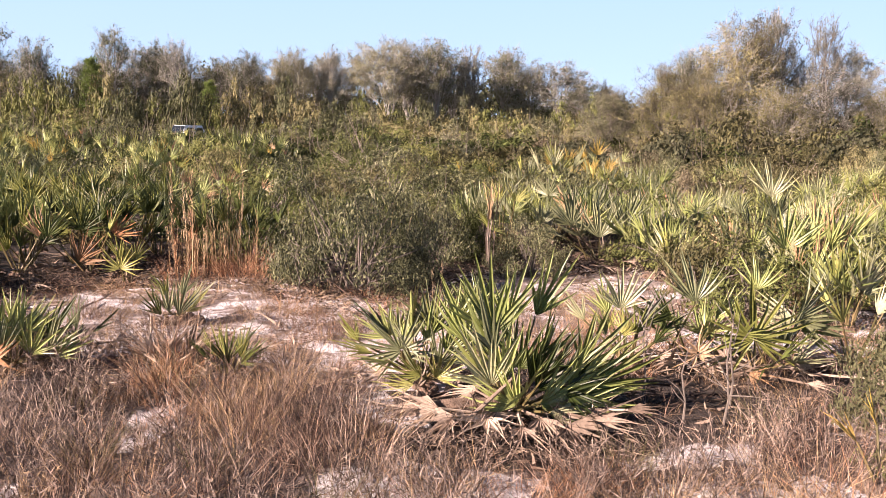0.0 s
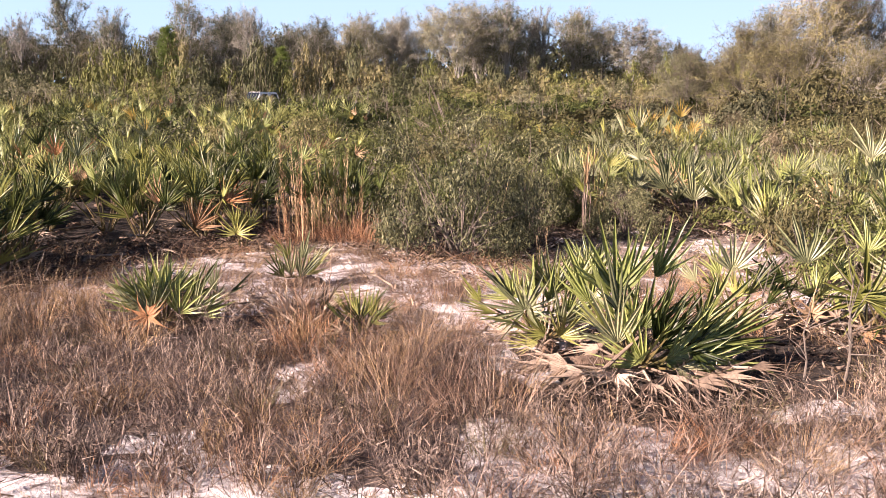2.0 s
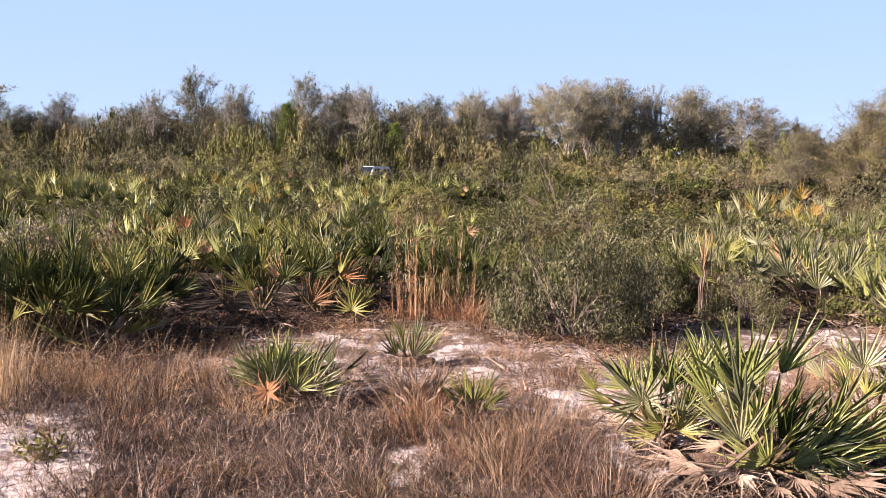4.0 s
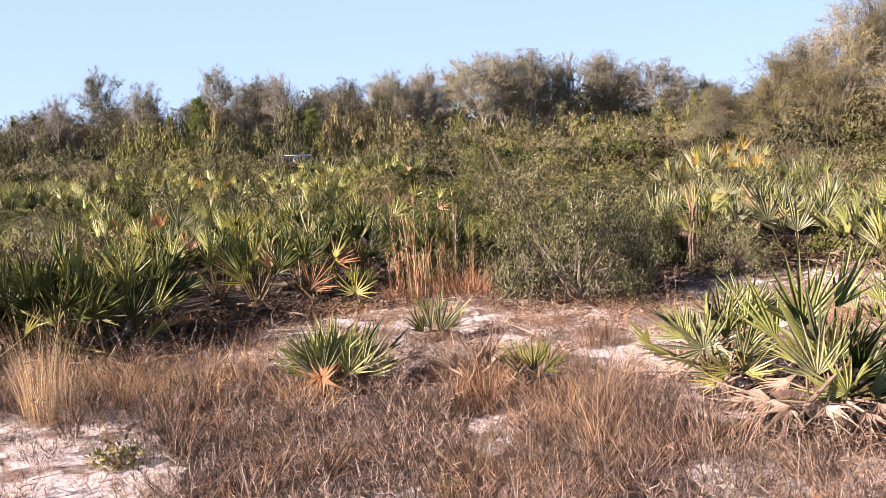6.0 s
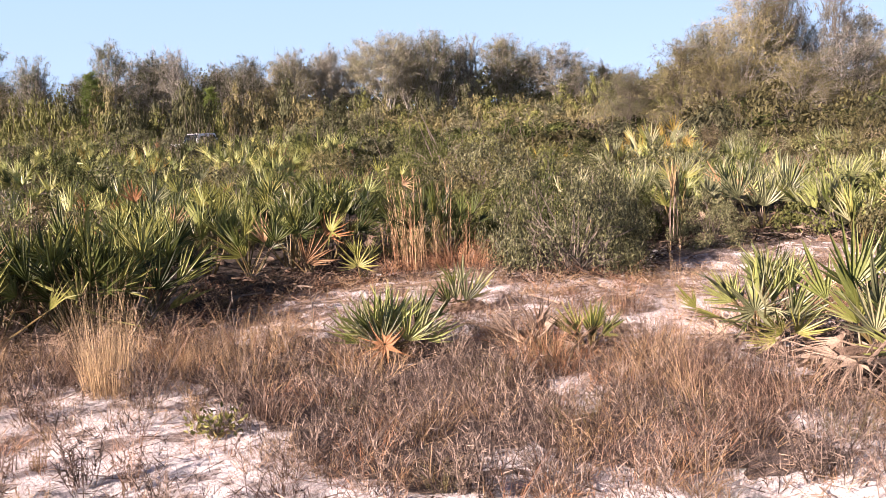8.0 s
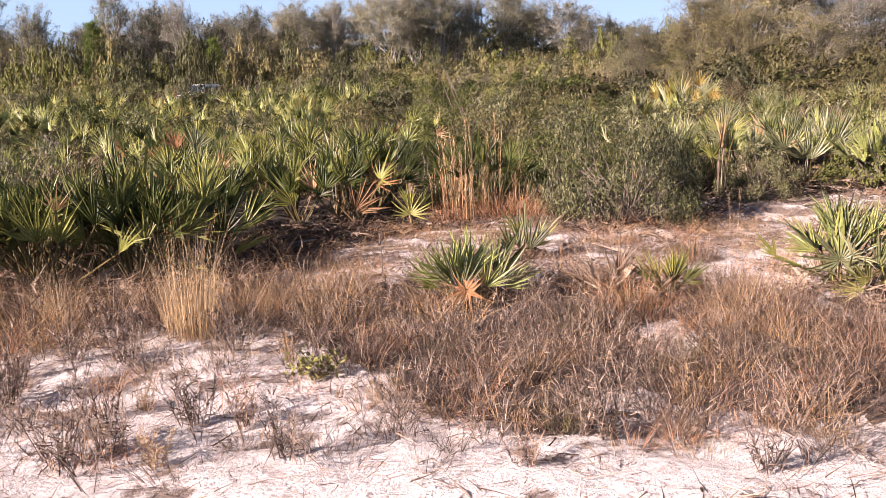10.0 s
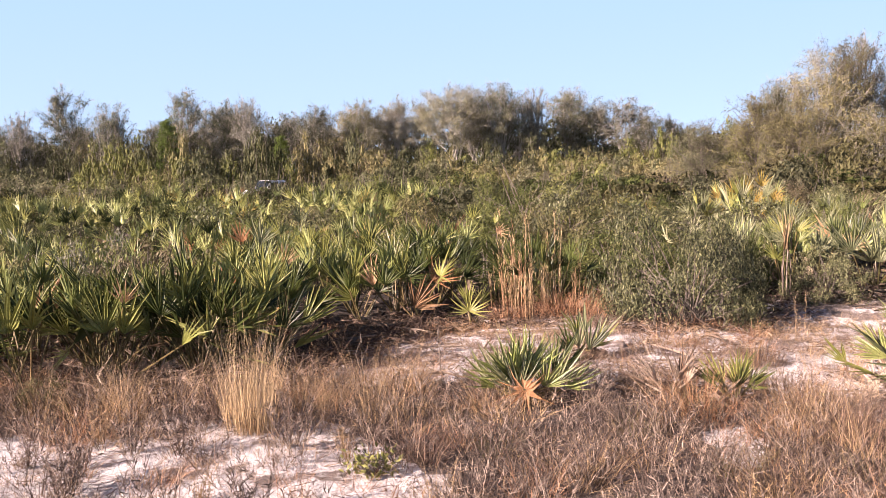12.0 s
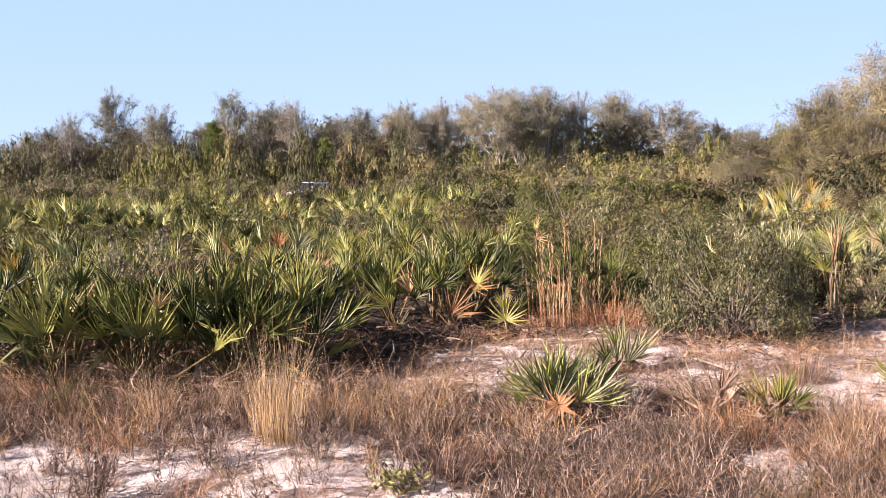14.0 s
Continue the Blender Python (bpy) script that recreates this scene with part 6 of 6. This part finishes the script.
def sapling(x, y, height, seed):
    """A leafless forked stem."""
    rng = np.random.default_rng(seed)
    ob = thing("bare_sapling", Matrix.Translation((x, y, ground_z(x, y) - 0.02)), "thin bare grey sapling in dry grass", "sapling", "saplings")
    h = Heap()
    p = np.array([[0, 0, 0], [0.02, 0, 0.35], [-0.01, 0.02, 0.7], [0.03, 0.0, 1.0]]) * [0.4, 0.4, height] + rng.normal(0, 0.012, (4, 3)) * [1, 1, 0]
    tube(h, p, [0.007, 0.006, 0.004, 0.002], 5)
    for k in range(5):
        q = p[1] + (p[3] - p[1]) * rng.random()
        w = unit(rng.normal(0, 1, 3) * [1, 1, 0.2] + [0, 0, 0.9]) * height * rng.uniform(0.2, 0.45)
        tube(h, [q, q + w * 0.5 + rng.normal(0, 0.008, 3), q + w], [0.004, 0.003, 0.0012], 4)
    part("stem", h.mesh("stem", "twig"), ob)


for n, (x, y, ht) in enumerate([(4.98, 4.95, 0.45), (5.18, 4.9, 0.55), (5.32, 5.25, 0.6), (4.85, 5.3, 0.6), (2.45, 8.55, 0.5), (3.1, 8.5, 0.45), (0.5, 6.7, 0.4), (-0.1, 6.6, 0.4)]):
    sapling(x, y, ht, 900 + n)
bush(6.35, 5.15, "oak", 1, (0.66, 0.6, 0.86), "dark_leaf", 0.3, "leafy dark green shrub in dry grass", "shrublets")
palmetto(5.62, 4.08, "small golden-yellow palmetto at a shrub's foot", (), n=5, reach=0.20, size=0.20, mats=("palm_gold", "palm_yellow"), lean=(5, 45), seed=91, shapes=("slim",))
bush(5.85, 4.3, "low", 1, (0.3, 0.3, 0.25), "green_leaf", 1.3, "low sparse green shrublet in dry grass", "shrublets")
bush(6.85, 5.45, "low", 2, (0.6, 0.5, 0.85), "dark_leaf", 2.3, "low sparse green shrublet in dry grass", "shrublets")
bush(-2.25, 6.05, "low", 3, (0.26, 0.26, 0.32), "olive_leaf", 0.9, "small olive shrublet before palmettos", "shrublets")
bush(-3.4, 5.9, "low", 1, (0.3, 0.3, 0.3), "brown_leaf", 2.9, "small brownish shrublet before palmettos", "shrublets")


def dead_stalk(x, y):
    """A dead palmetto stem with a hanging skirt of old fans."""
    rng = np.random.default_rng(821)
    ob = thing("dead_stalk", Matrix.Translation((x, y, ground_z(x, y) - 0.02)), "dry tan dead stalk standing by dark bush", "dead stalk")
    h = Heap()
    for k in range(5):
        a = rng.uniform(0, 6.28)
        tube(h, [(0.03 * math.cos(a), 0.03 * math.sin(a), 0), (0.05 * math.cos(a), 0.05 * math.sin(a), 0.4), (0.02 * math.cos(a + 1), 0.02 * math.sin(a + 1), 0.66)], [0.008, 0.007, 0.004], 5)
    part("stem", h.mesh("stem", "gray_weed"), ob)
    h2 = Heap()
    k = 26
    way = unit(rng.normal(0, 0.16, (k, 3)) + [0, 0, 1])
    strips(h2, np.tile([[0, 0, 0.62]], (k, 1)) + rng.normal(0, 0.02, (k, 3)), way, rng.normal(0, 0.06, (k, 3)), unit(np.cross(way, rand_dirs(rng, k))), 0.40, 0.016, 2)
    part("seed_head", h2.mesh("seed_head", "straw"), ob, kind="stuff")


dead_stalk(4.3, 10.35)


# ---- pickup truck beyond the scrub ----
def box(heap, x0, x1, y0, y1, z0, z1, top=0.0, slot=0):
    """A block whose top is drawn in by top metres at both ends."""
    v = [(x0, y0, z0), (x1, y0, z0), (x1, y1, z0), (x0, y1, z0), (x0 + top, y0 + top * 0.4, z1), (x1 - top, y0 + top * 0.4, z1), (x1 - top, y1 - top * 0.4, z1), (x0 + top, y1 - top * 0.4, z1)]
    heap.add(v, [(0, 3, 2, 1), (4, 5, 6, 7), (0, 1, 5, 4), (1, 2, 6, 5), (2, 3, 7, 6), (3, 0, 4, 7)], slot)


def block(name, parent, mat, dims, top=0.0, bevel=0.04):
    h = Heap()
    box(h, *dims, top)
    me = h.mesh(name, mat)
    bm = bmesh.new()
    bm.from_mesh(me)
    bmesh.ops.recalc_face_normals(bm, faces=bm.faces)
    bmesh.ops.bevel(bm, geom=bm.edges[:], offset=bevel, segments=2, affect="EDGES")
    bm.to_mesh(me)
    bm.free()
    return part(name, me, parent)


def pickup(x, y, turn):
    ob = thing("pickup_truck", pose(x, y, 0, 0, 0, turn), "white pickup truck parked beyond the scrub", "pickup truck")
    body = block("body", ob, "paint", (-2.6, 2.6, -0.9, 0.9, 0.45, 1.02))
    block("cab", ob, "paint", (-1.25, 1.0, -0.82, 0.82, 1.0, 1.72), 0.34)
    for s in (-1, 1):
        block("side_window", ob, "tinted_glass", (-0.92, -0.12, s * 0.80 - 0.02, s * 0.80 + 0.02, 1.08, 1.55), 0.12, 0.008)
        block("side_window", ob, "tinted_glass", (-0.04, 0.68, s * 0.80 - 0.02, s * 0.80 + 0.02, 1.08, 1.55), 0.12, 0.008)
        block("mirror", ob, "rubber", (-1.0, -0.86, s * 0.98 - 0.08, s * 0.98 + 0.08, 1.05, 1.22), 0.0, 0.02)
        block("headlight", ob, "clear_lens", (-2.63, -2.55, s * 0.68 - 0.14, s * 0.68 + 0.14, 0.72, 0.90), 0.0, 0.015)
        block("tail_light", ob, "red_lens", (2.56, 2.63, s * 0.80 - 0.08, s * 0.80 + 0.08, 0.70, 0.98), 0.0, 0.015)
    glass = block("windscreen", ob, "tinted_glass", (-0.03, 0.03, -0.68, 0.68, -0.36, 0.36), 0.0, 0.01)
    glass.matrix_basis = pose(-1.09, 0, 1.36, 0, 25, 0)
    rear = block("rear_window", ob, "tinted_glass", (-0.03, 0.03, -0.62, 0.62, -0.28, 0.28), 0.0, 0.01)
    rear.matrix_basis = pose(0.85, 0, 1.36, 0, -25, 0)
    block("bumper", ob, "steel", (-2.72, -2.56, -0.88, 0.88, 0.42, 0.62), 0.0, 0.04)
    block("bumper", ob, "steel", (2.56, 2.72, -0.88, 0.88, 0.42, 0.62), 0.0, 0.04)
    block("bed_liner", ob, "rubber", (1.15, 2.5, -0.76, 0.76, 1.0, 1.03), 0.0, 0.008)
    h, r = Heap(), Heap()
    tube(h, [(0, -0.13, 0), (0, -0.13, 0), (0, -0.10, 0), (0, 0.10, 0), (0, 0.13, 0), (0, 0.13, 0)], [0.05, 0.32, 0.38, 0.38, 0.32, 0.05], 18)
    tube(r, [(0, -0.14, 0), (0, -0.135, 0), (0, 0.135, 0), (0, 0.14, 0)], [0.02, 0.21, 0.21, 0.02], 12)
    tyre, rim = h.mesh("tyre", "rubber"), r.mesh("rim", "steel")
    for wx in (-1.65, 1.65):
        for wy in (-0.84, 0.84):
            w = new("wheel")
            w.parent, w.matrix_basis = ob, pose(wx, wy, 0.38)
            part("tyre", tyre, w)
            part("rim", rim, w)


pickup(-14.9, 70, 52)
